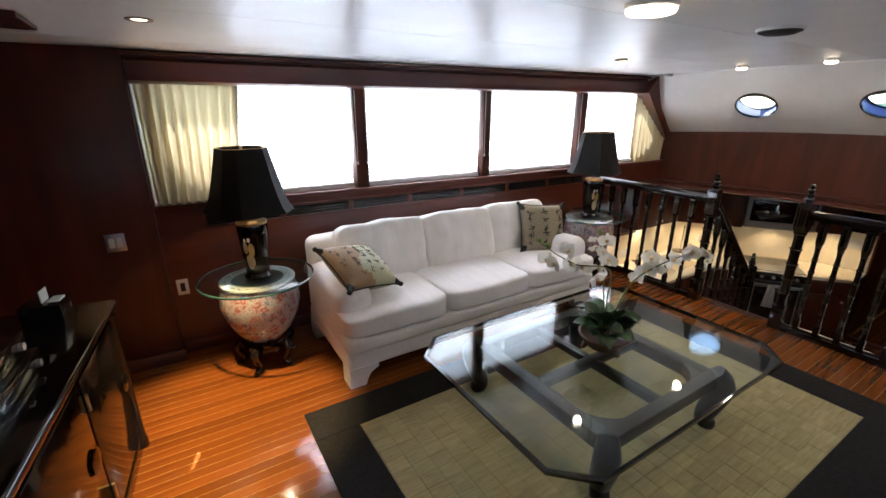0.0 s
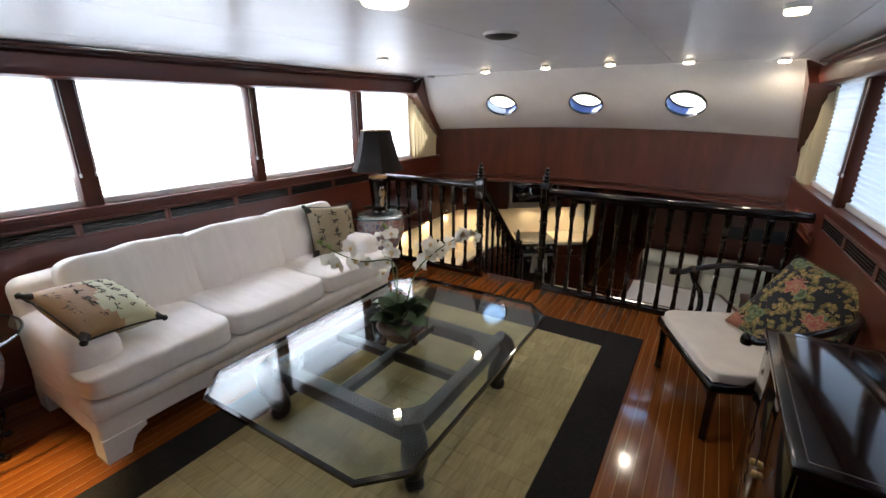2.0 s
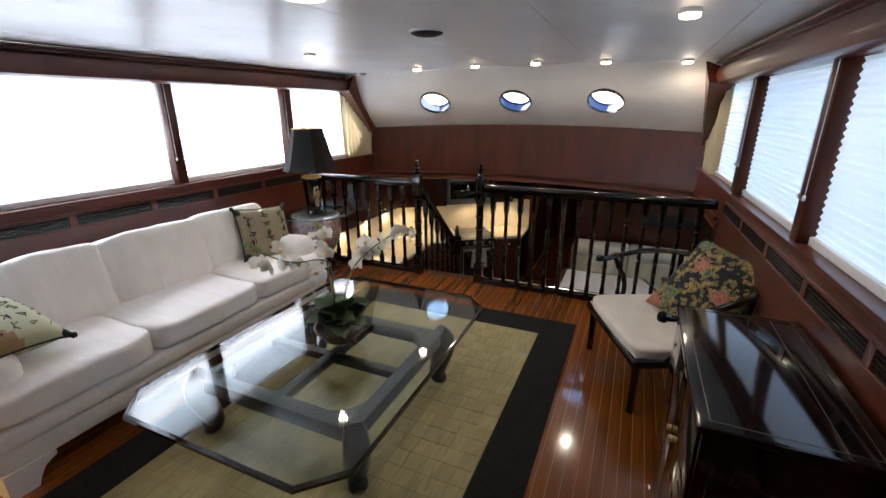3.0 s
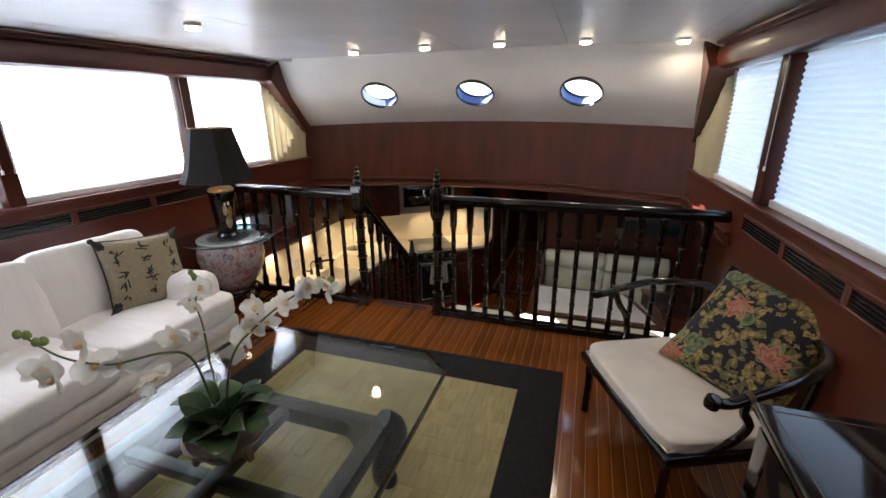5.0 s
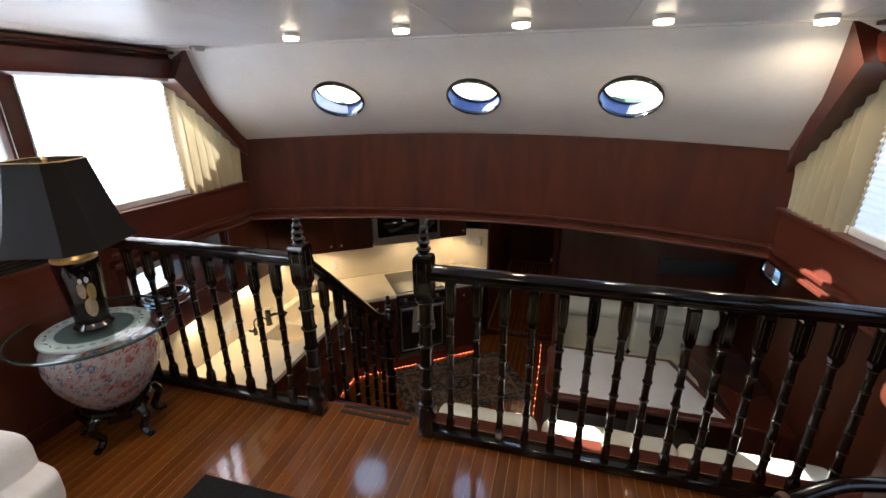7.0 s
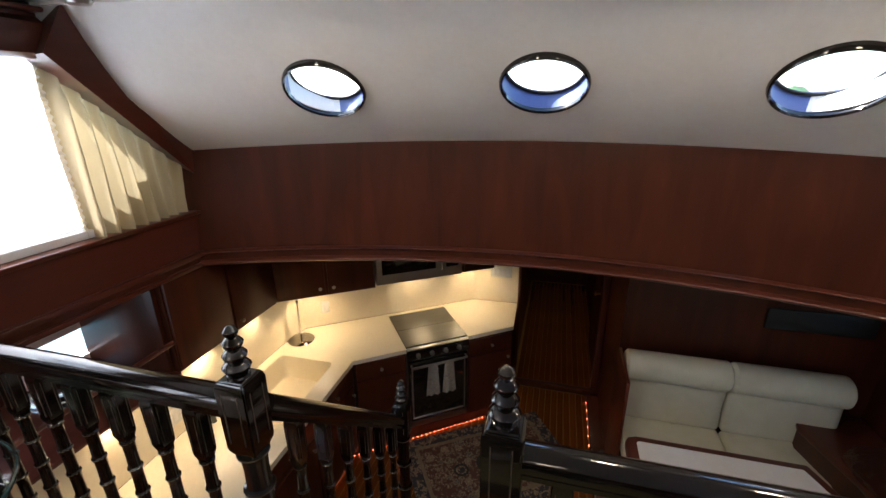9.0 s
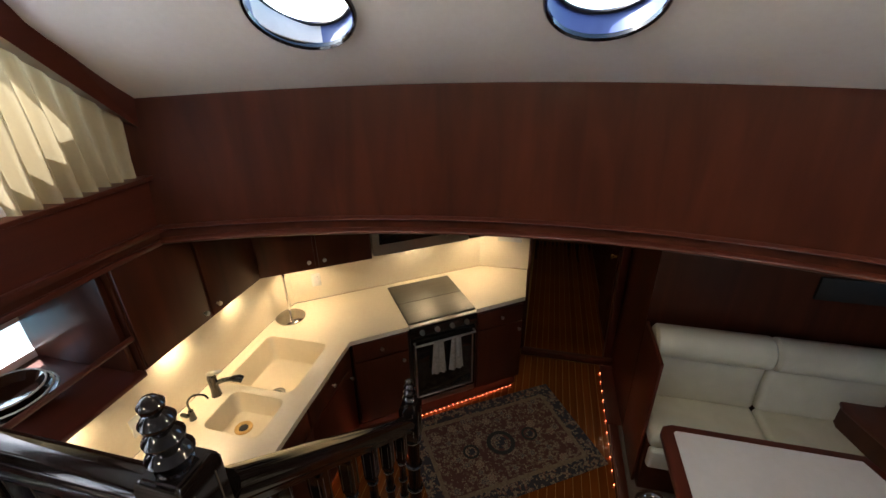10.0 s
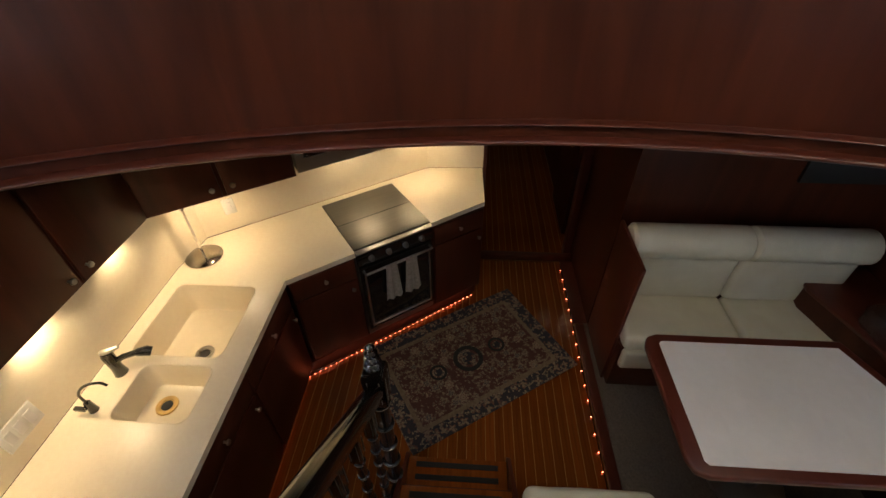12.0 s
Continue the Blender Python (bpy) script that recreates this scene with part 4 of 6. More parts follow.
for sx in (-1, 1):
    for sy in (-1, 1):
        c = bmesh.new()
        r0 = [c.verts.new((sx * (1.075 - a), sy * 0.425, z)) for a, z in [(0, 0.0), (0.10, 0.0), (0.115, 0.04), (0.14, 0.08), (0.19, 0.105), (0.19, 0.13), (0, 0.13)]]
        r1 = [c.verts.new((v.co.x, sy * 0.30, v.co.z)) for v in r0]
        c.faces.new(r0), c.faces.new(r1[::-1])
        for i in range(7):
            c.faces.new((r0[i], r0[(i + 1) % 7], r1[(i + 1) % 7], r1[i]))
        part("foot", c, SOFA, sofa)
part("back", soft_box(-1.07, 0.26, 0.2, 1.07, 0.44, 0.78, 0.07, 0.008, 2), SOFA, sofa)
for k, sx in enumerate((-1, 1)):
    x0, x1 = sorted((sx * 1.085, sx * 0.86))
    part("arm", soft_box(x0, -0.35, 0.2, x1, 0.40, 0.615, 0.085, 0.010, 5 + k), SOFA, sofa)
    part("arm_front", soft_box(x0 + 0.01, -0.40, 0.22, x1 - 0.01, -0.2, 0.345, 0.04, 0.004, 9 + k), SOFA, sofa)
for k in range(3):
    x0 = -1.085 + 0.7233 * k
    w = 0.7233
    b = cushion(w - 0.004, 0.80, 0.15, 9, 20, 0.10, 0.05, k)
    for v in b.verts:
        v.co += Vector((0.004, 0.006, 0.007)) * noise.noise(v.co * 6 + Vector((k * 4, 3, 0)))
    part("seat_cushion", b, SOFA, sofa, m=pose(x0 + w / 2, -0.06, 0.405))
    bx = (-0.56, 0.09, 0.70)[k]
    b = cushion((0.70, 0.68, 0.64)[k], 0.45, 0.19, 7.0, 20, 0.20, 0.12, 10 + k)
    for v in b.verts:
        v.co += Vector((0.006, 0.012, 0.004)) * noise.noise(v.co * 7 + Vector((k * 5, 0, 0))) + Vector((0, 0.012 * noise.noise((v.co.x * 6, k, 0)), 0))
    part("back_cushion", b, SOFA, sofa, m=pose(bx * 1.0, 0.185, 0.635, 74, 0, (2, 0, -2)[k]))


def script_marks(parent, columns, mat, seed, w, z, bold=1.0):
    """Rows of small dark strokes printed on a pillow face; the writing cannot be read."""
    rng = random.Random(seed)
    b = bmesh.new()
    for c in range(columns):
        cx = (c - (columns - 1) / 2) * w / columns
        for r in range(5):
            cy = (r - 2) * w / 6.2 + rng.uniform(-0.01, 0.01)
            for s in range(4):
                a = rng.uniform(0, math.pi)
                L, px_, py_ = bold * rng.uniform(0.008, 0.020), cx + rng.uniform(-0.014, 0.014), cy + rng.uniform(-0.014, 0.014)
                zz = z * max(0.0, (1 - (abs(2 * px_ / w)) ** 2.4) * (1 - abs(2 * py_ / w) ** 2.4)) ** 0.5 + 0.004
                box(-L, -0.0022 * bold, 0, L, 0.0022 * bold, 0.0015, bm=(q := bmesh.new()))
                join(b, q, pose(px_, py_, zz, 0, 0, math.degrees(a)))
    tagged(part("printed_script", b, mat, parent, "black script-like marks", smooth=0), kind="stuff")


def throw_pillow(at, rot, size, mat, label, marks=0, seed=0, tassel_mat=None, thick=0.14, m=None, left_tone=None, bold=1.0):
    p = new("throw_pillow")
    p.matrix_basis = m if m is not None else pose(*at, *rot)
    tagged(p, label, "pillow")
    b = bmesh.new()
    n = 18
    g = {}
    for s in (1, -1):
        for i in range(n + 1):
            for j in range(n + 1):
                u, v = 2 * i / n - 1, 2 * j / n - 1
                pin = 1 - 0.07 * (1 - u * u) * abs(v) ** 3 - 0.0
                pin2 = 1 - 0.07 * (1 - v * v) * abs(u) ** 3
                zz = s * thick / 2 * max(0.0, (1 - abs(u) ** 2.4) * (1 - abs(v) ** 2.4)) ** 0.5
                zz += 0.006 * noise.noise((u * 3 + seed, v * 3, s)) * (1 - max(abs(u), abs(v)))
                if max(abs(u), abs(v)) >= 0.999 and s < 0:
                    g[s, i, j] = g[1, i, j]
                else:
                    g[s, i, j] = b.verts.new((u * size / 2 * pin2, v * size / 2 * pin, zz))
        for i in range(n):
            for j in range(n):
                b.faces.new([g[s, a, c] for a, c in ((i, j), (i + 1, j), (i + 1, j + 1), (i, j + 1))])
    cover = part("cover", b, mat, p, smooth=80)
    # faces left of a wavy line take the second tone
    if left_tone:
        cover.data.materials.append(left_tone)
        for f in cover.data.polygons:
            if f.center.x < -0.03 + 0.035 * math.sin(f.center.y * 22):
                f.material_index = 1
    ring = [(-1, -1), (1, -1), (1, 1), (-1, 1), (-1, -1)]
    pts = []
    for a, c in zip(ring, ring[1:]):
        for k in range(8):
            t = k / 8
            u, v = a[0] + (c[0] - a[0]) * t, a[1] + (c[1] - a[1]) * t
            pts.append((u * size / 2 * (1 - 0.07 * (1 - v * v) * abs(u) ** 3), v * size / 2 * (1 - 0.07 * (1 - u * u) * abs(v) ** 3), 0))
    pts.append(pts[0])
    part("piping", tube(pts, 0.005, 6), mat if tassel_mat is None else tassel_mat, p)
    if marks:
        script_marks(p, marks, INK, seed, size * 0.9, thick / 2, bold)
    if tassel_mat:
        for u, v in ring[:4]:
            tm = new("tassel", mesh_from(lathe([(0.004, 0.02), (0.013, 0.012), (0.01, 0.0), (0.018, -0.02), (0.03, -0.085), (0.024, -0.095), (0.001, -0.095)], 10), "tassel", tassel_mat))
            tm.parent = p
            tm.matrix_basis = pose(u * size * 0.49, v * size * 0.49, 0, -90 if v > 0 else 90, 0, -40 * u * v) @ Matrix.Scale(1.35, 4)
    return p


throw_pillow((2.42, 3.13, 0.665), (24.9, 10.5, 17), 0.41, PILLOW, "olive and gold silk pillow with script and tassels on sofa", 5, 3, INK, thick=0.18, left_tone=PILLOW_GOLD)
throw_pillow((4.13, 3.22, 0.655), (66, 4, -18), 0.42, PILLOW_TAN, "tan linen pillow with black characters and tassels on the sofa", 3, 8, INK, bold=1.5)

# coffee table
TX0, TX1, TY0, TY1, CH = 2.50, 4.23, 1.355, 2.555, 0.145
OCT = [(TX0, TY0 + CH), (TX0 + CH, TY0), (TX1 - CH, TY0), (TX1, TY0 + CH), (TX1, TY1 - CH), (TX1 - CH, TY1), (TX0 + CH, TY1), (TX0, TY1 - CH)]
ct = thing("coffee_table", (0, 0, 0), "octagonal glass coffee table on a black wooden frame", "table")
top = part("glass_top", prism(OCT, 0.348, 0.367), GLASS, ct, "clear bevelled glass top")
top.visible_shadow = False
b = bmesh.new()
cen = Vector(((TX0 + TX1) / 2, (TY0 + TY1) / 2, 0))
ro = [(Vector((x, y, 0)) - cen) for x, y in OCT]
for z0, z1, so, si in ((0.346, 0.3692, 1.007, 0.987),):
    rings = []
    for s, z in ((si, z0), (so, z0 + 0.004), (so, z1 - 0.004), (si, z1)):
        rings.append([b.verts.new((cen.x + p.x * s, cen.y + p.y * s, z)) for p in ro])
    rings.append(rings[0])
    for a, c in zip(rings, rings[1:]):
        for i in range(8):
            b.faces.new((a[i], a[(i + 1) % 8], c[(i + 1) % 8], c[i]))
part("edge_band", b, BLACK_LACQUER, top, "dark bevelled edge", smooth=20)
LX, LYS = (2.88, 3.72), (1.52, 2.40)
for x in LX:
    part("cross_rail", box(x - 0.04, LYS[0] - 0.02, 0.255, x + 0.04, LYS[1] + 0.02, 0.335, 0.012), BLACK_SATIN, ct)
for y in LYS:
    part("long_rail", box(LX[0] - 0.02, y - 0.035, 0.26, LX[1] + 0.02, y + 0.035, 0.337, 0.012), BLACK_SATIN, ct)
part("long_rail", box(LX[0], 1.93, 0.285, LX[1], 1.985, 0.33, 0.006), BLACK_SATIN, ct)
part("cross_rail", box(3.28, LYS[0], 0.283, 3.33, LYS[1], 0.328, 0.006), BLACK_SATIN, ct)
for x in LX:
    for y in LYS:
        ox, oy = (1 if x > 3.3 else -1), (1 if y > 1.95 else -1)
        pts = [(x + ox * 0.01, y + oy * 0.01, 0.346), (x + ox * 0.035, y + oy * 0.035, 0.30), (x + ox * 0.04, y + oy * 0.04, 0.24), (x + ox * 0.015, y + oy * 0.015, 0.14), (x, y, 0.06), (x + ox * 0.02, y + oy * 0.02, 0.025), (x + ox * 0.03, y + oy * 0.03, 0.012)]
        gus = bmesh.new()
        tri_ = [gus.verts.new((x - ox * a_, y - oy * c_, z_)) for z_ in (0.262, 0.332) for a_, c_ in ((0.0, 0.0), (0.17, 0.02), (0.10, 0.06), (0.06, 0.10), (0.02, 0.17))]
        gus.faces.new(tri_[:5]), gus.faces.new(tri_[5:])
        for q_ in range(5):
            gus.faces.new((tri_[q_], tri_[(q_ + 1) % 5], tri_[5 + (q_ + 1) % 5], tri_[5 + q_]))
        part("corner_bracket", gus, BLACK_SATIN, ct)
        part("leg", tube(smooth_line(pts, 4), [0.044 + 0.016 * math.sin(math.pi * min(1, k / 16)) - 0.010 * max(0, (k - 20) / 4) for k in range(25)], 12), BLACK_SATIN, ct)

# potted orchid
pot = thing("potted_orchid", (3.38, 1.95, 0.368), "white moth orchid in a brown footed pot on the glass table", "plant")
part("pot", lathe([(0.07, 0.02), (0.085, 0.022), (0.11, 0.06), (0.135, 0.085), (0.14, 0.098), (0.128, 0.098), (0.11, 0.085), (0.001, 0.08)], 28), TERRACOTTA, pot)
for k in range(3):
    a = 2.1 * k + 0.4
    part("pot_foot", tube([(0.085 * math.cos(a), 0.085 * math.sin(a), 0.05), (0.1 * math.cos(a), 0.1 * math.sin(a), 0.02), (0.112 * math.cos(a), 0.112 * math.sin(a), 0.006)], [0.02, 0.016, 0.012], 8), TERRACOTTA, pot)


def leaf_mesh(length, width, droop, fold=0.25):
    b = bmesh.new()
    n, g = 8, []
    for i in range(n + 1):
        t = i / n
        w = width * math.sin(math.pi * min(1, t * 0.93 + 0.07)) ** 0.7
        x = length * (t - 0.25 * droop * t * t)
        z = length * (0.45 * t - droop * t * t)
        g.append([b.verts.new((x, s * w, z + fold * abs(s) * w)) for s in (-1, -0.5, 0, 0.5, 1)])
    for a, c in zip(g, g[1:]):
        for k in range(4):
            b.faces.new((a[k], a[k + 1], c[k + 1], c[k]))
    r = bmesh.ops.extrude_face_region(b, geom=b.faces[:])
    for v in [q for q in r["geom"] if isinstance(q, bmesh.types.BMVert)]:
        v.co.z += 0.002
    return b


rng = random.Random(4)
for k in range(38):
    a = rng.uniform(0, 360)
    L = rng.uniform(0.09, 0.155)
    part("leaf", leaf_mesh(L, rng.uniform(0.028, 0.05), rng.uniform(0.15, 0.85)), LEAF, pot,
         m=pose(0.05 * math.cos(radians(a)), 0.05 * math.sin(radians(a)), 0.10 + rng.uniform(0, 0.10), rng.uniform(-35, 35), rng.uniform(-58, 8), a), smooth=60)


def petal(length, width, cup):
    b = bmesh.new()
    n, g = 6, []
    for i in range(n + 1):
        t = i / n
        w = width * math.sin(math.pi * min(1, 0.12 + 0.84 * t)) ** 0.6
        g.append([b.verts.new((length * t, s * w, cup * length * (t * t) + 0.12 * w * abs(s))) for s in (-1, -0.5, 0, 0.5, 1)])
    for a, c in zip(g, g[1:]):
        for k in range(4):
            b.faces.new((a[k], a[k + 1], c[k + 1], c[k]))
    return b


def flower_mesh():
    """A moth orchid bloom that faces +z: two broad petals, three sepals and a small lip."""
    b = bmesh.new()
    for a, L, w in ((12, 0.050, 0.026), (168, 0.050, 0.026), (90, 0.046, 0.015), (212, 0.046, 0.014), (328, 0.046, 0.014)):
        join(b, petal(L, w, 0.16), pose(0, 0, 0.003 if w > 0.02 else 0, 0, -9, a))
    for v in b.verts:
        v.co.z += 0.008 * noise.noise(v.co * 45) + 0.003 * noise.noise(v.co * 130)
    return b


FLOWER = mesh_from(flower_mesh(), "flower", PETAL, 60)
LIP = mesh_from(lathe([(0.002, 0), (0.008, 0.005), (0.011, 0.010), (0.006, 0.016), (0.001, 0.021)], 8), "lip", LIP_YELLOW, 60)
BUDM = mesh_from(lathe([(0.001, -0.013), (0.009, -0.008), (0.011, 0.0), (0.008, 0.009), (0.001, 0.014)], 10), "bud", BUD, 60)
BLOOM_DIR = Vector((-0.75, -0.6, 0.15))


def spray(points, flowers, buds, seed):
    rs = random.Random(seed)
    line = smooth_line(points, 8)
    part("stem", tube(line, [0.0045 - 0.002 * i / len(line) for i in range(len(line))], 7), STEM, pot)
    n = len(line)
    for k in range(flowers):
        t = 0.42 + 0.46 * k / max(1, flowers - 1)
        p = line[min(n - 1, int(t * n))] + Vector((rs.uniform(-0.05, 0.05), rs.uniform(-0.055, 0.055), rs.uniform(-0.05, 0.035)))
        d = (BLOOM_DIR + Vector((rs.uniform(-0.9, 0.9), rs.uniform(-0.9, 0.9), rs.uniform(-0.6, 0.5)))).normalized()
        ob = new("flower", FLOWER)
        ob.parent = pot
        ob.matrix_basis = Matrix.Translation(p) @ d.to_track_quat("Z", "Y").to_matrix().to_4x4() @ pose(0, 0, 0, 0, 0, rs.uniform(-30, 30)) @ Matrix.Scale(rs.uniform(0.8, 1.1), 4)
        lip = new("lip", LIP)
        lip.parent = ob
    for k in range(buds):
        t = 0.9 + 0.1 * k / max(1, buds - 1)
        ob = new("bud", BUDM)
        ob.parent = pot
        ob.matrix_basis = Matrix.Translation(line[min(n - 1, int(t * n))] + Vector((rs.uniform(-0.012, 0.012), rs.uniform(-0.012, 0.012), 0.012)))


spray([(0.0, -0.02, 0.09), (-0.02, -0.07, 0.30), (-0.03, -0.14, 0.46), (0.02, -0.20, 0.54), (0.10, -0.25, 0.59), (0.17, -0.30, 0.62), (0.24, -0.345, 0.615)], 12, 4, 2)
spray([(-0.02, 0.0, 0.09), (-0.06, -0.03, 0.32), (-0.14, -0.09, 0.50), (-0.23, -0.11, 0.57), (-0.31, -0.03, 0.57), (-0.355, 0.06, 0.60), (-0.35, 0.20, 0.63)], 9, 4, 5)
spray([(0.03, 0.02, 0.09), (0.07, 0.09, 0.30), (0.12, 0.15, 0.42), (0.16, 0.21, 0.49), (0.20, 0.24, 0.53), (0.22, 0.28, 0.575)], 5, 3, 3)


LIDM = material("grey_green_lid", (0.10, 0.13, 0.12), 0.4)


def jar_table(at, gr, rot, label):
    """A porcelain fish bowl on a carved black stand, with a round glass top."""
    t = thing("jar_table", at, label, "table", "porcelain jar tables", rot)
    part("bowl", lathe([(0.115, 0.205), (0.13, 0.21), (0.175, 0.27), (0.225, 0.37), (0.245, 0.46), (0.238, 0.54), (0.215, 0.588), (0.225, 0.604), (0.225, 0.608), (0.16, 0.608), (0.16, 0.58), (0.19, 0.5), (0.001, 0.3)], 40), PORCELAIN, t, "painted porcelain bowl in red, blue and white")
    part("rim", lathe([(0.158, 0.606), (0.158, 0.6095), (0.226, 0.6095), (0.228, 0.60)], 40, cap=False), IVORY, t, "ivory rim with small dark marks")
    b = bmesh.new()
    for k in range(26):
        a = 2 * math.pi * k / 26
        q = box(-0.011, -0.003, 0, 0.011, 0.003, 0.0012)
        join(b, q, Matrix.Translation((0.192 * math.cos(a), 0.192 * math.sin(a), 0.6093)) @ pose(0, 0, 0, 0, 0, math.degrees(a) + 90 + 25 * (-1) ** k))
    part("rim_marks", b, INK, t, smooth=0)
    part("lid", lathe([(0.157, 0.60), (0.157, 0.606), (0.001, 0.606)], 40), LIDM, t, "grey-green inner lid")
    gt = part("glass_top", lathe([(gr - 0.004, 0.612), (gr, 0.615), (gr, 0.621), (gr - 0.008, 0.624), (0.001, 0.624)], 56), TEAL_GLASS, t, "round clear glass top with a green edge")
    gt.visible_shadow = False
    part("edge", tube([((gr + 0.002) * math.cos(2 * math.pi * i / 56), (gr + 0.002) * math.sin(2 * math.pi * i / 56), 0.618) for i in range(57)], 0.007, 8), GREEN_GLASS, gt)
    st = part("stand_ring", lathe([(0.10, 0.205), (0.15, 0.205), (0.155, 0.19), (0.14, 0.165), (0.10, 0.165)], 32, cap=False), BLACK_LACQUER, t)
    for k in range(5):
        a = 72 * k
        pts = [(0.12, 0, 0.185), (0.165, 0, 0.17), (0.185, 0, 0.13), (0.16, 0, 0.08), (0.145, 0, 0.045), (0.17, 0, 0.018), (0.2, 0, 0.014)]
        leg = tube(smooth_line(pts, 4), [0.026] * 8 + [0.023] * 8 + [0.019] * 5 + [0.017, 0.018, 0.02, 0.017], 10, flat=0.8)
        part("leg", leg, BLACK_LACQUER, t, m=pose(0, 0, 0, 0, 0, a))
        part("apron", box(0.10, -0.05, 0.12, 0.125, 0.05, 0.168, 0.008), BLACK_LACQUER, t, m=pose(0, 0, 0, 0, 0, a + 36))
    return t


def vase_lamp(at, rot, label):
    t = thing("table_lamp", at, label, "lamp", "vase table lamps", rot)
    part("foot", lathe([(0.075, 0.0), (0.082, 0.008), (0.07, 0.02), (0.062, 0.03), (0.07, 0.038)], 24), BLACK_LACQUER, t)
    v = part("vase", lathe([(0.066, 0.036), (0.07, 0.05), (0.078, 0.16), (0.088, 0.28), (0.092, 0.33), (0.086, 0.352), (0.06, 0.362), (0.001, 0.362)], 28), BLACK_LACQUER, t, "black porcelain vase body")
    # painted group of robed figures as plain patches
    for a0, z0, w, hh, mat in ((0, 0.07, 0.05, 0.10, FIGURE), (10, 0.15, 0.034, 0.09, GOLD), (-14, 0.17, 0.03, 0.08, FIGURE), (4, 0.245, 0.016, 0.03, IVORY), (-12, 0.245, 0.014, 0.026, IVORY)):
        b = bmesh.new()
        n = 10
        g = []
        for i in range(n + 1):
            row = []
            for j in range(n + 1):
                u, vv = 2 * i / n - 1, 2 * j / n - 1
                # square to disc
                x_, y_ = u * math.sqrt(1 - vv * vv / 2), vv * math.sqrt(1 - u * u / 2)
                z = z0 + hh / 2 + y_ * hh / 2
                r = 0.0705 + (z - 0.05) * 0.080 + 0.0012
                an = radians(a0 + 225) + x_ * w / 0.16
                row.append(b.verts.new((r * math.cos(an), r * math.sin(an), z)))
            g.append(row)
        for i in range(n):
            for j in range(n):
                b.faces.new((g[i][j], g[i + 1][j], g[i + 1][j + 1], g[i][j + 1]))
        part("painting", b, mat, v)
    part("collar", lathe([(0.088, 0.345), (0.09, 0.358), (0.075, 0.37), (0.03, 0.375)], 24), GOLD, t, "gold leaf collar")
    part("stem", lathe([(0.008, 0.37), (0.008, 0.80), (0.012, 0.802), (0.004, 0.815), (0.001, 0.83)], 10), GOLD, t)
    part("bulb", lathe([(0.012, 0.53), (0.02, 0.545), (0.024, 0.57), (0.018, 0.60), (0.001, 0.61)], 14), GLOW, t, "glowing bulb")
    lp = new("table_lamp_bulb", bpy.data.lights.new("table_lamp_bulb", "POINT"))
    lp.data.energy, lp.data.color, lp.data.shadow_soft_size = 2.2, (1, 0.68, 0.36), 0.012
    lp.matrix_world = Matrix.Translation((at[0], at[1], at[2] + 0.625))
    # flared shade with cut corners
    b = bmesh.new()
    prof = [(0.0, 0.425), (0.12, 0.46), (0.3, 0.52), (0.55, 0.62), (0.8, 0.72), (1.0, 0.80)]
    rings = []
    for f, z in prof:
        r = 0.225 - 0.10 * (f ** 0.75)
        c = r * 0.42
        rings.append([b.verts.new(p) for p in ((r, -r + c, z), (r, r - c, z), (r - c, r, z), (-r + c, r, z), (-r, r - c, z), (-r, -r + c, z), (-r + c, -r, z), (r - c, -r, z))])
    for a, c in zip(rings, rings[1:]):
        for i in range(8):
            b.faces.new((a[i], a[(i + 1) % 8], c[(i + 1) % 8], c[i]))
    bmesh.ops.recalc_face_normals(b, faces=b.faces)
    bmesh.ops.solidify(b, geom=b.faces[:], thickness=0.003)
    sh = part("shade", b, SHADE, t, "black flared paper shade with cut corners", smooth=25)
    b = bmesh.new()
    r, c = 0.1245, 0.1245 * 0.42
    pts = [(r, -r + c), (r, r - c), (r - c, r), (-r + c, r), (-r, r - c), (-r, -r + c), (-r + c, -r), (r - c, -r), (r, -r + c)]
    part("shade_trim", tube([(x, y, 0.80) for x, y in pts], 0.0025, 6), GOLD, sh)
    return t


jar_table((1.85, 3.43, 0.0), 0.34, 20, "painted porcelain bowl table with round glass top by the pier")
vase_lamp((1.86, 3.43, 0.624), 12, "black vase table lamp with black flared shade on glass")
jar_table((4.95, 3.40, 0.0), 0.335, 50, "painted porcelain bowl table with round glass top by the balustrade")
vase_lamp((4.95, 3.40, 0.624), 20, "black vase table lamp with painted figures beside the balustrade")

# ---- saloon: black lacquer furniture ----
sb = thing("sideboard", (1.04, 2.35, 0.0), "black lacquer sideboard with glossy doors and round medallions", "cabinet", rz=-6)
part("body", box(-0.52, -1.0, 0.06, 0.03, 0.62, 0.74, 0.01), BLACK_LACQUER, sb)
part("top", box(-0.55, -1.04, 0.765, 0.07, 0.66, 0.80, 0.012, seg=3), BLACK_LACQUER, sb)
part("moulding", box(-0.54, -1.02, 0.738, 0.05, 0.64, 0.768, 0.01, seg=3), BLACK_LACQUER, sb)
part("plinth", box(-0.52, -1.0, 0.0, 0.045, 0.635, 0.07, 0.012), BLACK_LACQUER, sb)
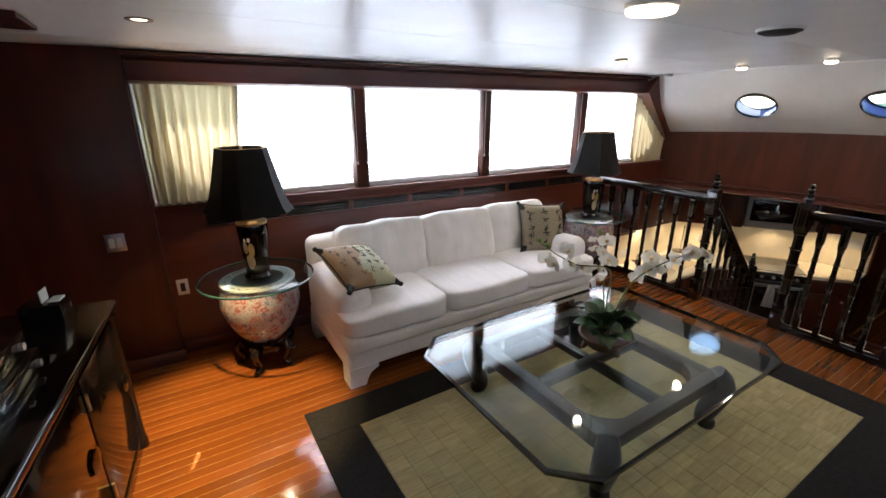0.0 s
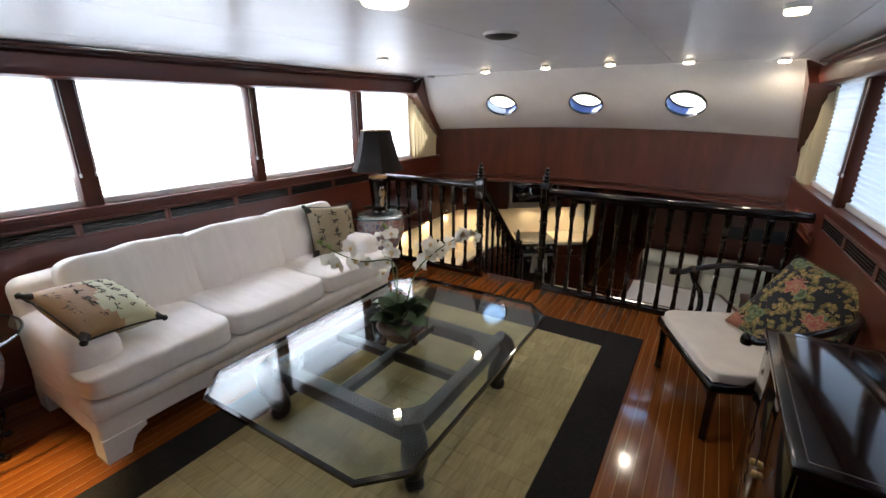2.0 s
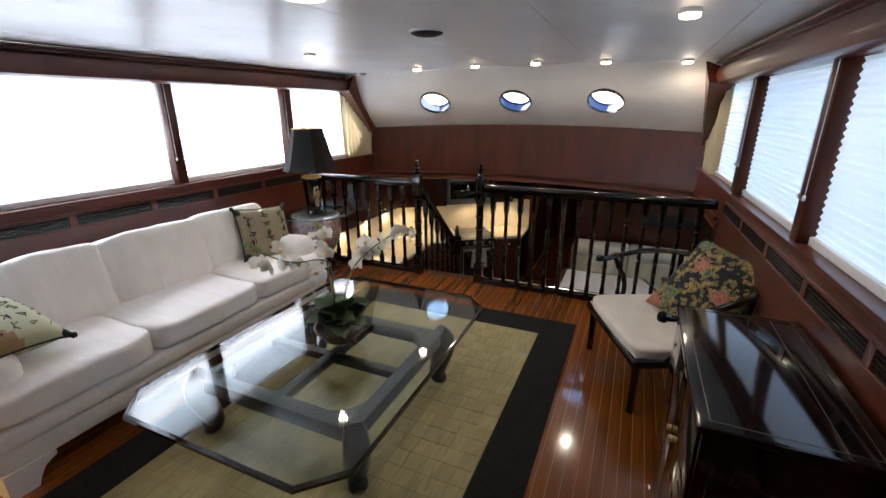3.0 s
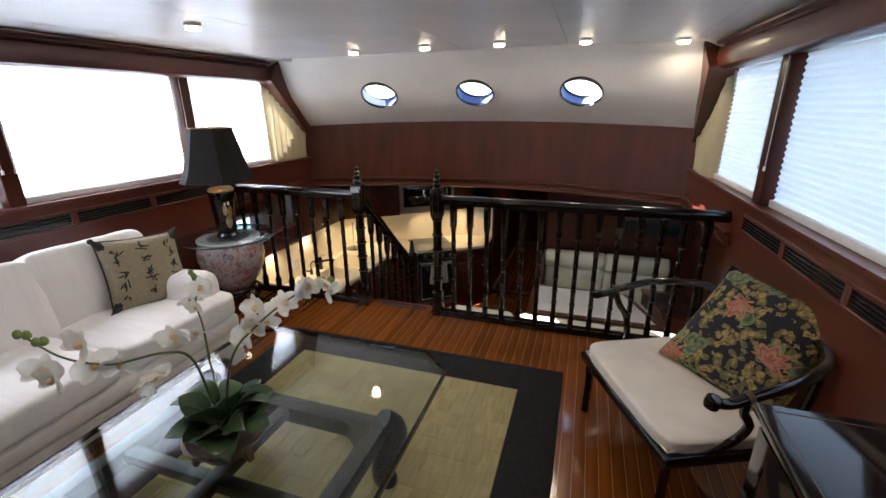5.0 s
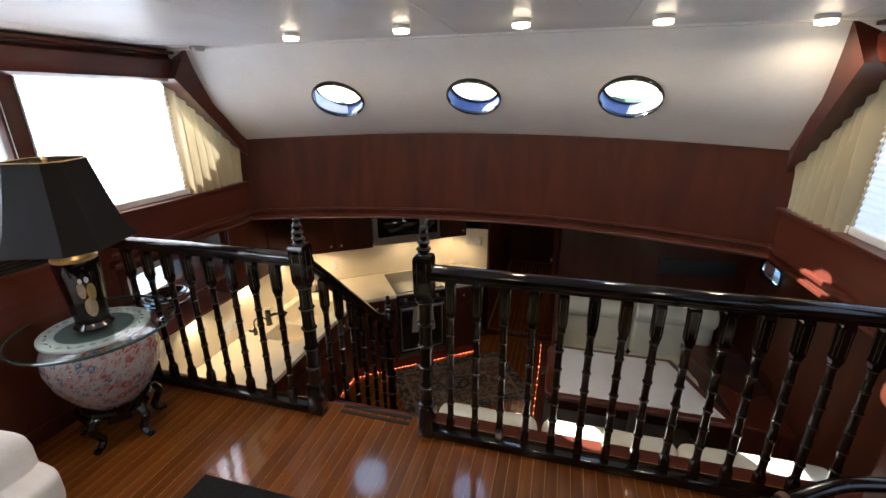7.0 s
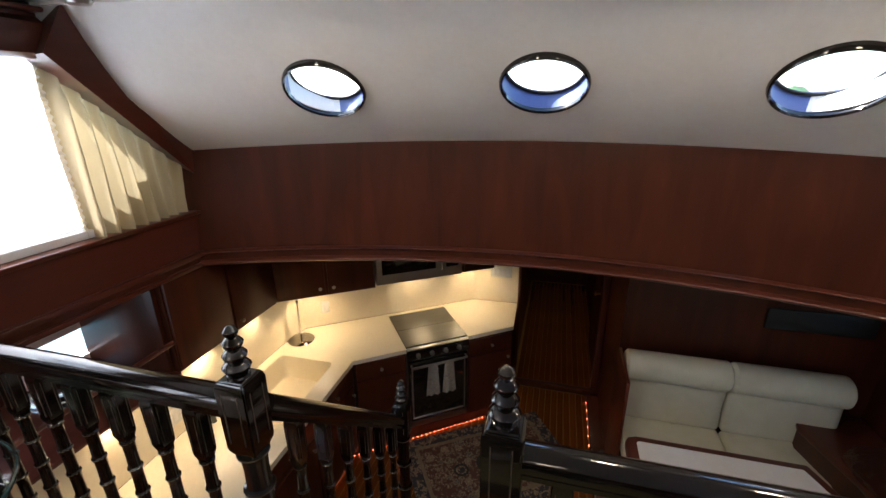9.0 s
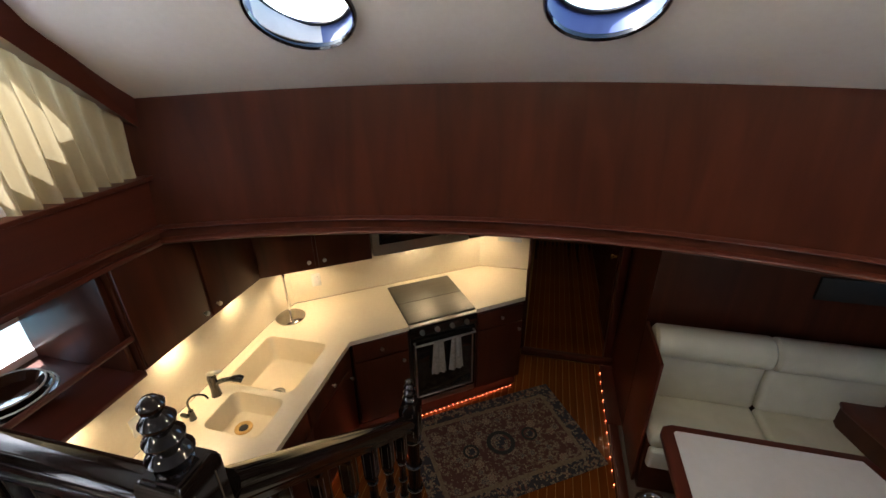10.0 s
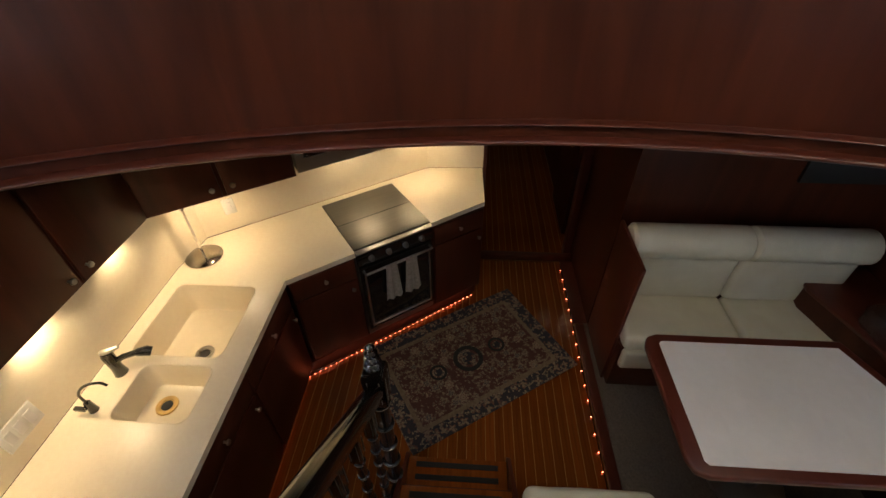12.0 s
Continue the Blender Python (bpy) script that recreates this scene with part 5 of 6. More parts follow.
for k in range(3):
    y0 = -0.97 + 0.53 * k
    d = part("door", box(0.028, y0, 0.09, 0.045, y0 + 0.515, 0.72, 0.006), BLACK_LACQUER, sb)
    part("door_medallion", lathe([(0.001, 0.0), (0.045, 0.0), (0.05, 0.006), (0.03, 0.012), (0.001, 0.014)], 20), BLACK_LACQUER, d, "black metal medallion", m=pose(0.045, y0 + 0.46, 0.42, 0, 90, 0))
    for z in (0.2, 0.62):
        part("hinge", lathe([(0.007, 0), (0.007, 0.07)], 8), GOLD, d, m=pose(0.047, y0 + 0.01, z - 0.035))
for y in (-0.99, 0.61):
    part("corner_post", lathe([(0.03, 0.0), (0.03, 0.05), (0.024, 0.07), (0.024, 0.72), (0.03, 0.74)], 14), BLACK_LACQUER, sb, m=pose(0.035, y, 0.0))
for k, (y0, y1, z0, z1, xx) in enumerate(((-0.35, 0.12, 0.80, 0.87, -0.04), (-0.30, 0.10, 0.872, 0.955, -0.06), (-0.9, -0.45, 0.80, 0.9, -0.08))):
    au = new("audio_unit")
    au.matrix_basis = pose(1.04, 2.35, 0.0, 0, 0, -6)
    tagged(au, "black audio unit stacked on the sideboard", "audio unit", "audio units")
    part("case", box(-0.42, y0, z0 + 0.001, xx, y1, z1, 0.006), BLACK_LACQUER, au)
    part("front_panel", box(xx - 0.002, y0 + 0.02, z0 + 0.014, xx + 0.004, y1 - 0.02, z1 - 0.012, 0.002), DARKGLASS, au)
    part("knob", lathe([(0.014, 0), (0.013, 0.012), (0.001, 0.014)], 12), STEEL, au, m=pose(xx + 0.004, y1 - 0.06, (z0 + z1) / 2, 0, 90, 0))
bx = new("card_box")
bx.matrix_basis = pose(1.02, 2.84, 0.80, 0, 0, -10)
tagged(bx, "black box with an ivory card on the sideboard", "box")
part("body", box(-0.12, -0.06, 0.001, 0.02, 0.06, 0.10, 0.006), BLACK_LACQUER, bx)
part("card", box(-0.05, -0.03, 0.10, -0.045, 0.03, 0.15, 0.001, seg=1), IVORY, bx)
part("paper", box(-0.03, -0.03, 0.10, 0.01, 0.03, 0.106, 0.001, seg=1), IVORY, bx)

INLAY = material("dull_bronze_inlay", (0.10, 0.075, 0.04), 0.45)
ch = thing("lacquer_chest", (3.2, 0.105, 0.0), "black lacquer chest with inlaid lines beside the armchair", "cabinet")
part("body", box(-0.38, -0.185, 0.05, 0.39, 0.205, 0.775, 0.006), BLACK_LACQUER, ch)
part("top", box(-0.40, -0.205, 0.772, 0.41, 0.225, 0.80, 0.007, seg=3), BLACK_LACQUER, ch)
part("plinth", box(-0.385, -0.18, 0.0, 0.395, 0.21, 0.06, 0.008), BLACK_LACQUER, ch)
for k in range(2):
    x0 = -0.365 + 0.375 * k
    d = part("door", box(x0, 0.203, 0.08, x0 + 0.365, 0.214, 0.75, 0.004), BLACK_LACQUER, ch)
    r2 = random.Random(9 + k)
    for i in range(16):
        q = lathe([(0.001, 0), (0.03 * r2.uniform(0.3, 1), 0.002), (0.001, 0.004)], 9)
        part("relief", q, BROWN_LACQUER, d, m=pose(x0 + r2.uniform(0.05, 0.31), 0.214, r2.uniform(0.16, 0.66), -90, 0, 0) @ Matrix.Diagonal((r2.uniform(0.4, 1.4), r2.uniform(0.4, 1.6), 1, 1)))
    part("handle", lathe([(0.012, 0), (0.012, 0.012), (0.001, 0.016)], 12), GOLD, d, m=pose(x0 + (0.34 if k == 0 else 0.025), 0.214, 0.45, -90, 0, 0))
for q in ((-0.37, 0.19, 0.38, 0.1925), (-0.37, -0.1725, 0.38, -0.17), (-0.37, -0.17, -0.3675, 0.19), (0.3775, -0.17, 0.38, 0.19), (-0.37, -0.1025, 0.38, -0.10)):
    part("inlay", box(q[0], q[1], 0.8, q[2], q[3], 0.8008), INLAY, ch, smooth=0)
for z0 in (0.62, 0.12):
    part("inlay", box(-0.3812, -0.16, z0, -0.38, 0.17, z0 + 0.002), INLAY, ch, smooth=0)
for yy in (-0.16, 0.168):
    part("inlay", box(-0.3812, yy, 0.1205, -0.38, yy + 0.002, 0.6195), INLAY, ch, smooth=0)

# horseshoe armchair
ac = thing("armchair", (4.30, 0.335, 0.0), "black lacquer horseshoe-back armchair with a cream seat cushion", "chair", rz=24.5)
for x in (-0.33, 0.33):
    for y in (-0.23, 0.25):
        part("leg", tube([(x, y, 0.0), (x * 0.995, y, 0.02), (x * 0.985, y * 0.99, 0.2), (x, y, 0.335)], [0.024, 0.021, 0.022, 0.027], 4), BLACK_LACQUER, ac)
part("seat_frame", box(-0.37, -0.28, 0.295, 0.37, 0.29, 0.345, 0.012, seg=3), BLACK_LACQUER, ac)
for y in (-0.23, 0.25):
    pts = [(-0.33, y, 0.245), (-0.2, y, 0.285), (0.0, y, 0.292), (0.2, y, 0.285), (0.33, y, 0.245)]
    part("apron", tube(smooth_line(pts, 5), 0.014, 8), BLACK_LACQUER, ac)
b = cushion(0.72, 0.56, 0.07, 8, 14, 0.12, 0.02, 3)
sc = part("seat_cushion", b, SEAT_CREAM, ac, "cream upholstered seat", m=pose(0, 0.005, 0.372))
part("piping", tube([(-0.345, -0.265, -0.02), (0.345, -0.265, -0.02), (0.345, 0.265, -0.02), (-0.345, 0.265, -0.02), (-0.345, -0.265, -0.02)], 0.005, 6), SEAT_CREAM, sc)
arm = [(-0.43, 0.21, 0.632), (-0.438, 0.16, 0.628), (-0.44, 0.08, 0.65), (-0.43, -0.10, 0.685), (-0.34, -0.28, 0.70), (-0.16, -0.385, 0.69), (0.0, -0.405, 0.685), (0.16, -0.385, 0.69), (0.34, -0.28, 0.70), (0.43, -0.10, 0.685), (0.44, 0.08, 0.65), (0.438, 0.16, 0.628), (0.43, 0.21, 0.632)]
part("arm_rail", tube(smooth_line(arm, 6), 0.021, 12, flat=0.8), BLACK_LACQUER, ac)
for sx in (-1, 1):
    part("arm_scroll", lathe([(0.001, -0.022), (0.03, -0.022), (0.034, 0.0), (0.03, 0.022), (0.02, 0.026), (0.001, 0.024)], 18), BLACK_LACQUER, ac, m=pose(sx * 0.428, 0.212, 0.632, 0, 12 * sx, 0) @ Matrix.Scale(0.8, 4))
    part("arm_band", tube([(sx * 0.441, 0.105, 0.645), (sx * 0.442, 0.088, 0.650)], 0.024, 12), TERRACOTTA, ac, "dull brown wrapped band")
    pts = [(sx * 0.35, 0.12, 0.34), (sx * 0.37, 0.05, 0.40), (sx * 0.41, 0.04, 0.50), (sx * 0.42, 0.08, 0.57), (sx * 0.44, 0.10, 0.635)]
    part("arm_support", tube(smooth_line(pts, 5), 0.016, 10), BLACK_LACQUER, ac)
    part("back_post", tube([(sx * 0.31, -0.25, 0.34), (sx * 0.32, -0.28, 0.52), (sx * 0.335, -0.285, 0.695)], 0.017, 10), BLACK_LACQUER, ac)
part("back_splat", box(-0.08, -0.28, 0.34, 0.08, -0.262, 0.70, 0.006), BLACK_LACQUER, ac, m=Matrix.Translation((0, -0.27, 0.34)) @ Matrix.Rotation(radians(19), 4, "X") @ Matrix.Translation((0, 0.27, -0.34)))
fu, fv = Vector((-0.76, -0.63, -0.10)).normalized(), Vector((0.324, -0.53, 0.784)).normalized()
fm = Matrix((fu, fv, fu.cross(fv))).transposed().to_4x4()
throw_pillow((0, 0, 0), (0, 0, 0), 0.52, FLORAL, "large black floral needlework cushion leaning in the armchair", 0, 11, None, 0.17, Matrix.Translation((4.375, 0.09, 0.60)) @ fm)

# ---- galley ----
CT = -0.265
# worktop with two sink openings
b = bmesh.new()
outer = [(5.43, 3.14), (7.139, 3.148), (7.974, 2.02), (8.43, 2.035), (8.42, 2.455), (7.49, 3.77), (7.2, 3.808), (5.43, 3.81)]


def rounded_rect(x0, y0, x1, y1, r, n=5):
    out = []
    for cx, cy, a0 in ((x1 - r, y1 - r, 0), (x0 + r, y1 - r, 90), (x0 + r, y0 + r, 180), (x1 - r, y0 + r, 270)):
        for k in range(n + 1):
            a = radians(a0 + 90 * k / n)
            out.append((cx + r * math.cos(a), cy + r * math.sin(a)))
    return out


BIG, SMALL = (6.615, 3.275, 7.09, 3.735), (6.29, 3.275, 6.575, 3.625)
edges = []
for lp in (outer, rounded_rect(*BIG, 0.05), rounded_rect(*SMALL, 0.05)):
    vs = [b.verts.new((x, y, CT)) for x, y in lp]
    edges += [b.edges.new((vs[i], vs[(i + 1) % len(vs)])) for i in range(len(vs))]
bmesh.ops.triangle_fill(b, use_beauty=True, use_dissolve=False, edges=edges)
# leave the cooker's place open: it stands proud of the worktop
r = bmesh.ops.extrude_face_region(b, geom=b.faces[:])
for v in [g for g in r["geom"] if isinstance(g, bmesh.types.BMVert)]:
    v.co.z -= 0.035
wt = tagged(new("worktop", mesh_from(b, "worktop", COUNTER, 30)), "cream solid-surface galley worktop with a moulded double sink", "worktop")
for q, dep in ((BIG, 0.19), (SMALL, 0.14)):
    b = bmesh.new()
    rings = []
    for s, z in ((0.0, CT - 0.002), (0.006, CT - 0.02), (0.018, CT - dep + 0.04), (0.03, CT - dep + 0.012), (0.055, CT - dep)):
        rings.append([b.verts.new((x, y, z)) for x, y in rounded_rect(q[0] + s, q[1] + s, q[2] - s, q[3] - s, 0.05)])
    n = len(rings[0])
    for a, c in zip(rings, rings[1:]):
        for i in range(n):
            b.faces.new((a[i], a[(i + 1) % n], c[(i + 1) % n], c[i]))
    b.faces.new(rings[-1])
    bmesh.ops.recalc_face_normals(b, faces=b.faces)
    bmesh.ops.solidify(b, geom=b.faces[:], thickness=0.006)
    bs = part("sink_bowl", b, SINKM, wt, "cream moulded sink bowl")
    cx, cy = (q[0] + 0.15, 3.495)
    part("drain", lathe([(0.05, 0.0), (0.048, 0.006), (0.032, 0.005), (0.028, 0.001), (0.001, 0.001)], 20), CHROME if q is BIG else GOLD, bs, m=pose(cx, cy, CT - dep + 0.007))
    part("strainer", lathe([(0.026, 0.002), (0.02, 0.004), (0.001, 0.006)], 16), DARK, bs, m=pose(cx, cy, CT - dep + 0.007))
# splash back
b = bmesh.new()
path = [(5.43, 3.812), (7.2, 3.81), (7.495, 3.772), (8.424, 2.458), (8.435, 2.03)]
v0 = [b.verts.new((x, y, CT + 0.001)) for x, y in path]
v1 = [b.verts.new((x, y, 0.199)) for x, y in path]
for i in range(len(path) - 1):
    b.faces.new((v0[i], v0[i + 1], v1[i + 1], v1[i]))
r = bmesh.ops.extrude_face_region(b, geom=b.faces[:])
for v in [g for g in r["geom"] if isinstance(g, bmesh.types.BMVert)]:
    v.co += Vector((0.02, 0.02, 0))
solid("wall_splashback", b, COUNTER, "cream splashback behind the worktop", kind="structure", smooth=20)

DG = Vector((0.58, -0.814, 0)).normalized()      # along the slanting cabinet front
DN = Vector((DG.y, -DG.x, 0))
if DN.x > 0:
    DN = -DN                                     # out of the front, to the cook
ANG = math.degrees(math.atan2(DG.y, DG.x))


def cabinet_unit(origin, direction, width, z0, z1, label, doors=1, drawer=True, depth=0.5, group="galley base cabinets", mat=None):
    """A cabinet whose front starts at origin and runs along direction; local x along the front, local -y out of it."""
    mat = mat or MAHOGANY
    d = Vector(direction).normalized()
    c = new("cabinet")
    c.matrix_basis = Matrix.Translation((origin[0], origin[1], 0)) @ pose(0, 0, 0, 0, 0, math.degrees(math.atan2(d.y, d.x)))
    tagged(c, label, "cabinet", group)
    part("body", box(0.002, 0.0, z0, width - 0.002, depth, z1), mat, c, smooth=0)
    zd = z1 - 0.16 if drawer else z1
    w = width / doors
    for k in range(doors):
        dr = part("door", box(w * k + 0.01, -0.018, z0 + 0.015, w * (k + 1) - 0.01, 0.001, zd - 0.01, 0.005), mat, c)
        part("knob", lathe([(0.006, 0.0), (0.006, 0.012), (0.014, 0.018), (0.012, 0.026), (0.001, 0.028)], 14), STEEL, dr, "round metal knob", m=pose(w * k + (w - 0.05 if k % 2 == 0 else 0.05), -0.018, (zd - 0.07 if drawer else z0 + 0.07), 90, 0, 0))
    if drawer:
        dr = part("drawer_front", box(0.01, -0.018, zd + 0.005, width - 0.01, 0.001, z1 - 0.01, 0.005), mat, c)
        part("knob", lathe([(0.006, 0.0), (0.006, 0.012), (0.014, 0.018), (0.012, 0.026), (0.001, 0.028)], 14), STEEL, dr, "round metal knob", m=pose(width / 2, -0.018, zd + 0.08, 90, 0, 0))
    return c


BZ0, BZ1 = LOW + 0.10, CT - 0.036
for k in range(3):
    cabinet_unit((6.0 + 0.565 * (k - 1), 3.165), (1, 0, 0), 0.565, BZ0, BZ1, "dark mahogany base cabinet under the galley worktop", 1, True, 0.085)
F0 = Vector((7.139, 3.148, 0)) - DN * 0.02
cabinet_unit(F0 + DG * 0.01, DG, 0.41, BZ0, BZ1, "dark mahogany base cabinet beside the cooker", 1, True, 0.5)
cabinet_unit(F0 + DG * 0.97, DG, 0.42, BZ0, BZ1, "dark mahogany base cabinet at the worktop end", 1, True, 0.4)
cb = prism([(5.43, 3.22), (7.10, 3.22), (7.97, 2.06), (8.4, 2.06), (8.4, 2.4), (7.2, 3.8), (5.43, 3.8)], LOW, BZ0 - 0.001)
solid("trim", cb, MAHOGANY, "recessed mahogany toe kick", kind="structure", smooth=0)
b = bmesh.new()
box(5.45, 3.155, BZ0 - 0.02, 7.13, 3.175, BZ0 - 0.002, bm=b)
solid("trim", b, MAHOGANY_H, "mahogany strip over the toe kick", kind="structure")
# rope light under the cabinets
rope = tagged(new("rope_light"), "strings of small red lights along the galley floor edges", "lights")
BEADM = mesh_from(lathe([(0.001, -0.004), (0.004, 0.0), (0.001, 0.004)], 6), "bead", BEAD)
T0, T1, T2 = Vector((5.9, 3.205, 0)), Vector((7.085, 3.205, 0)), Vector((7.93, 2.08, 0))
for p0, p1, n in ((T0, T1, 30), (T1, T2, 36), (Vector((6.3, 1.312, 0)), Vector((8.3, 1.312, 0)), 18)):
    part("cord", tube([p0 + Vector((-0.005, 0, LOW + 0.012)), p1 + Vector((-0.005, 0, LOW + 0.012))], 0.004, 6), BROWN_LACQUER, rope)
    for k in range(n):
        ob = new("bead", BEADM)
        ob.parent = rope
        ob.matrix_basis = Matrix.Translation(p0.lerp(p1, (k + 0.5) / n) + Vector((-0.010, -0.008 if p0.y > 2 else 0.008, LOW + 0.013)))

# cooker
ck = new("cooker")
SO = F0 + DG * 0.425
ck.matrix_basis = Matrix.Translation((SO.x, SO.y, 0)) @ pose(0, 0, 0, 0, 0, ANG)
tagged(ck, "stainless steel cooker with closed lid and two towels on its door", "cooker")
W = 0.535
part("body", box(0.0, 0.0, LOW + 0.1, W, 0.5, CT - 0.002), STEEL_DARK, ck, smooth=0)
part("lid", box(0.0, 0.0, CT + 0.0, W, 0.555, CT + 0.014, 0.005), STEEL_DARK, ck, "brushed steel lid, closed")
part("lid_seam", box(0.0, 0.27, CT + 0.0135, W, 0.2735, CT + 0.0152), DARK, ck)
part("control_panel", box(0.0, -0.035, CT - 0.105, W, 0.002, CT - 0.004, 0.006), DARKGLASS, ck, "black control panel with steel trim")
part("trim", box(0.0, -0.04, CT - 0.006, W, 0.0, CT + 0.004, 0.003), STEEL, ck)
for k in range(4):
    part("control_knob", lathe([(0.02, 0), (0.019, 0.01), (0.014, 0.026), (0.001, 0.028)], 16), STEEL, ck, m=pose(0.09 + 0.118 * k, -0.035, CT - 0.06, 90, 0, 0))
od = part("oven_door", box(0.01, -0.03, LOW + 0.18, W - 0.01, 0.0, CT - 0.125, 0.006), DARKGLASS, ck, "black glass oven door in a thin steel frame")
b = bmesh.new()
for q in ((0.03, LOW + 0.21, W - 0.03, LOW + 0.222), (0.03, CT - 0.192, W - 0.03, CT - 0.18), (0.03, LOW + 0.21, 0.042, CT - 0.18), (W - 0.042, LOW + 0.21, W - 0.03, CT - 0.18)):
    box(q[0], -0.036, q[1], q[2], -0.029, q[3], 0.002, bm=b, seg=1)
part("door_frame", b, STEEL, od)
part("window", box(0.05, -0.034, LOW + 0.24, W - 0.05, -0.028, CT - 0.20, 0.003), DARKGLASS, od)
part("handle", tube([(0.03, -0.03, CT - 0.15), (0.03, -0.07, CT - 0.15), (W - 0.03, -0.07, CT - 0.15), (W - 0.03, -0.03, CT - 0.15)], 0.009, 10), STEEL, od)
for k, x0 in enumerate((0.15, 0.29)):
    tw = new("dish_towel")
    tw.matrix_basis = ck.matrix_basis
    tagged(tw, "grey patterned dish towel hanging on the oven handle", "towel", "dish towels")
    b = bmesh.new()
    g = []
    for i in range(13):
        row = []
        for j in range(11):
            u, t = i / 12, j / 10
            z = CT - 0.137 - 0.30 * t
            row.append(b.verts.new((x0 + 0.10 * (u - 0.5) * (0.75 + 0.45 * t) + 0.05, -0.083 + 0.007 * math.sin(u * 14 + k) * (0.4 + t), z)))
        g.append(row)
    for i in range(12):
        for j in range(10):
            b.faces.new((g[i][j], g[i + 1][j], g[i + 1][j + 1], g[i][j + 1]))
    bmesh.ops.recalc_face_normals(b, faces=b.faces)
    bmesh.ops.solidify(b, geom=b.faces[:], thickness=0.004)
    part("cloth", b, TOWEL, tw, smooth=60)

# wall cabinets, shelf and microwave
UZ = 0.20
cabinet_unit((6.185, 3.69), (1, 0, 0), 0.88, UZ, 0.738, "dark mahogany wall cabinet with two doors over the sink", 2, False, 0.4, "galley wall cabinets")
UG0, UG1 = Vector((7.07, 3.70, 0)), Vector((7.50, 3.08, 0))
UD = (UG1 - UG0).normalized()
cabinet_unit(UG0, UD, (UG1 - UG0).length - 0.005, UZ, 0.738, "dark mahogany wall cabinet in the corner", 2, False, 0.35, "galley wall cabinets")
cabinet_unit(UG1 + UD * 0.745, UD, 0.30, UZ + 0.02, 0.738, "dark mahogany wall cabinet beside the microwave", 1, False, 0.35, "galley wall cabinets")
mw = new("microwave_oven")
mw.matrix_basis = Matrix.Translation((UG1.x, UG1.y, 0)) @ pose(0, 0, 0, 0, 0, math.degrees(math.atan2(UD.y, UD.x)))
tagged(mw, "stainless steel microwave oven with a black glass door", "microwave")
part("case", box(0.005, -0.01, 0.215, 0.735, 0.4, 0.60, 0.008), STEEL, mw)
part("door", box(0.05, -0.02, 0.30, 0.50, -0.008, 0.56, 0.006), DARKGLASS, mw)
part("handle", tube([(0.55, -0.03, 0.29), (0.55, -0.045, 0.30), (0.55, -0.045, 0.54), (0.55, -0.03, 0.55)], 0.008, 8), STEEL, mw)
part("control_panel", box(0.59, -0.02, 0.30, 0.70, -0.008, 0.56, 0.005), DARKGLASS, mw)
solid("cupboard_filler", box(0, 0, 0.61, 0.735, 0.35, 0.74), MAHOGANY, "mahogany panel over the microwave", kind="structure").matrix_basis = mw.matrix_basis

sh = tagged(new("shelf"), "mahogany shelf behind the worktop under the hull window", "shelf")
part("board", box(5.43, 3.67, 0.185, 6.18, 4.298, 0.21, 0.004), MAHOGANY_H, sh)
part("side_panel", box(6.155, 3.72, 0.21, 6.182, 4.298, 0.738, 0.003), MAHOGANY, sh)
part("guard_rail", tube([(5.43, 3.70, 0.375), (6.186, 3.685, 0.39)], 0.014, 10), MAHOGANY_H, sh)
hw = tagged(new("window_6"), "small rounded hull window with a white frame", kind="structure")
b = bmesh.new()
edges = []
for lp in (rounded_rect(HW[0] - 0.03, HW[2] - 0.03, HW[1] + 0.03, HW[3] + 0.03, 0.07), rounded_rect(HW[0] + 0.015, HW[2] + 0.015, HW[1] - 0.015, HW[3] - 0.015, 0.05)):
    vs = [b.verts.new((x, 4.29, z)) for x, z in lp]
    edges += [b.edges.new((vs[i], vs[(i + 1) % len(vs)])) for i in range(len(vs))]
bmesh.ops.triangle_fill(b, use_beauty=True, use_dissolve=False, edges=edges, normal=(0, 1, 0))
r = bmesh.ops.extrude_face_region(b, geom=b.faces[:])
for v in [g for g in r["geom"] if isinstance(g, bmesh.types.BMVert)]:
    v.co.y += 0.012
part("frame", b, LAMINATE, hw)
part("pane", box(HW[0], 4.34, HW[2], HW[1], 4.345, HW[3]), GLASS, hw).visible_shadow = False
for k, (r_, x, y, z) in enumerate(((0.17, 5.86, 4.02, 0.212), (0.15, 5.865, 4.015, 0.232), (0.13, 5.87, 4.02, 0.252))):
    bo = thing("bowl", (x, y, z), "dark red glazed bowl nested on the shelf", "bowl", "nested bowls")
    part("body", lathe([(r_ * 0.5, 0.0), (r_ * 0.8, 0.02), (r_, 0.055), (r_ * 0.97, 0.057), (r_ * 0.75, 0.024), (0.001, 0.008)], 28), BROWN_LACQUER, bo)
    part("rim", tube([(r_ * math.cos(2 * math.pi * i / 28), r_ * math.sin(2 * math.pi * i / 28), 0.057) for i in range(29)], 0.004, 6), IVORY if k else STEEL, bo)

# sink taps, paper towel holder, sockets
hr = tagged(new("window_7"), "small hull window with a chrome frame over the dinette", kind="structure")
b = bmesh.new()
edges = []
for lp in (rounded_rect(HR[0] - 0.03, HR[2] - 0.03, HR[1] + 0.03, HR[3] + 0.03, 0.05), rounded_rect(HR[0] + 0.015, HR[2] + 0.015, HR[1] - 0.015, HR[3] - 0.015, 0.035)):
    vs = [b.verts.new((x, -0.385, z)) for x, z in lp]
    edges += [b.edges.new((vs[i], vs[(i + 1) % len(vs)])) for i in range(len(vs))]
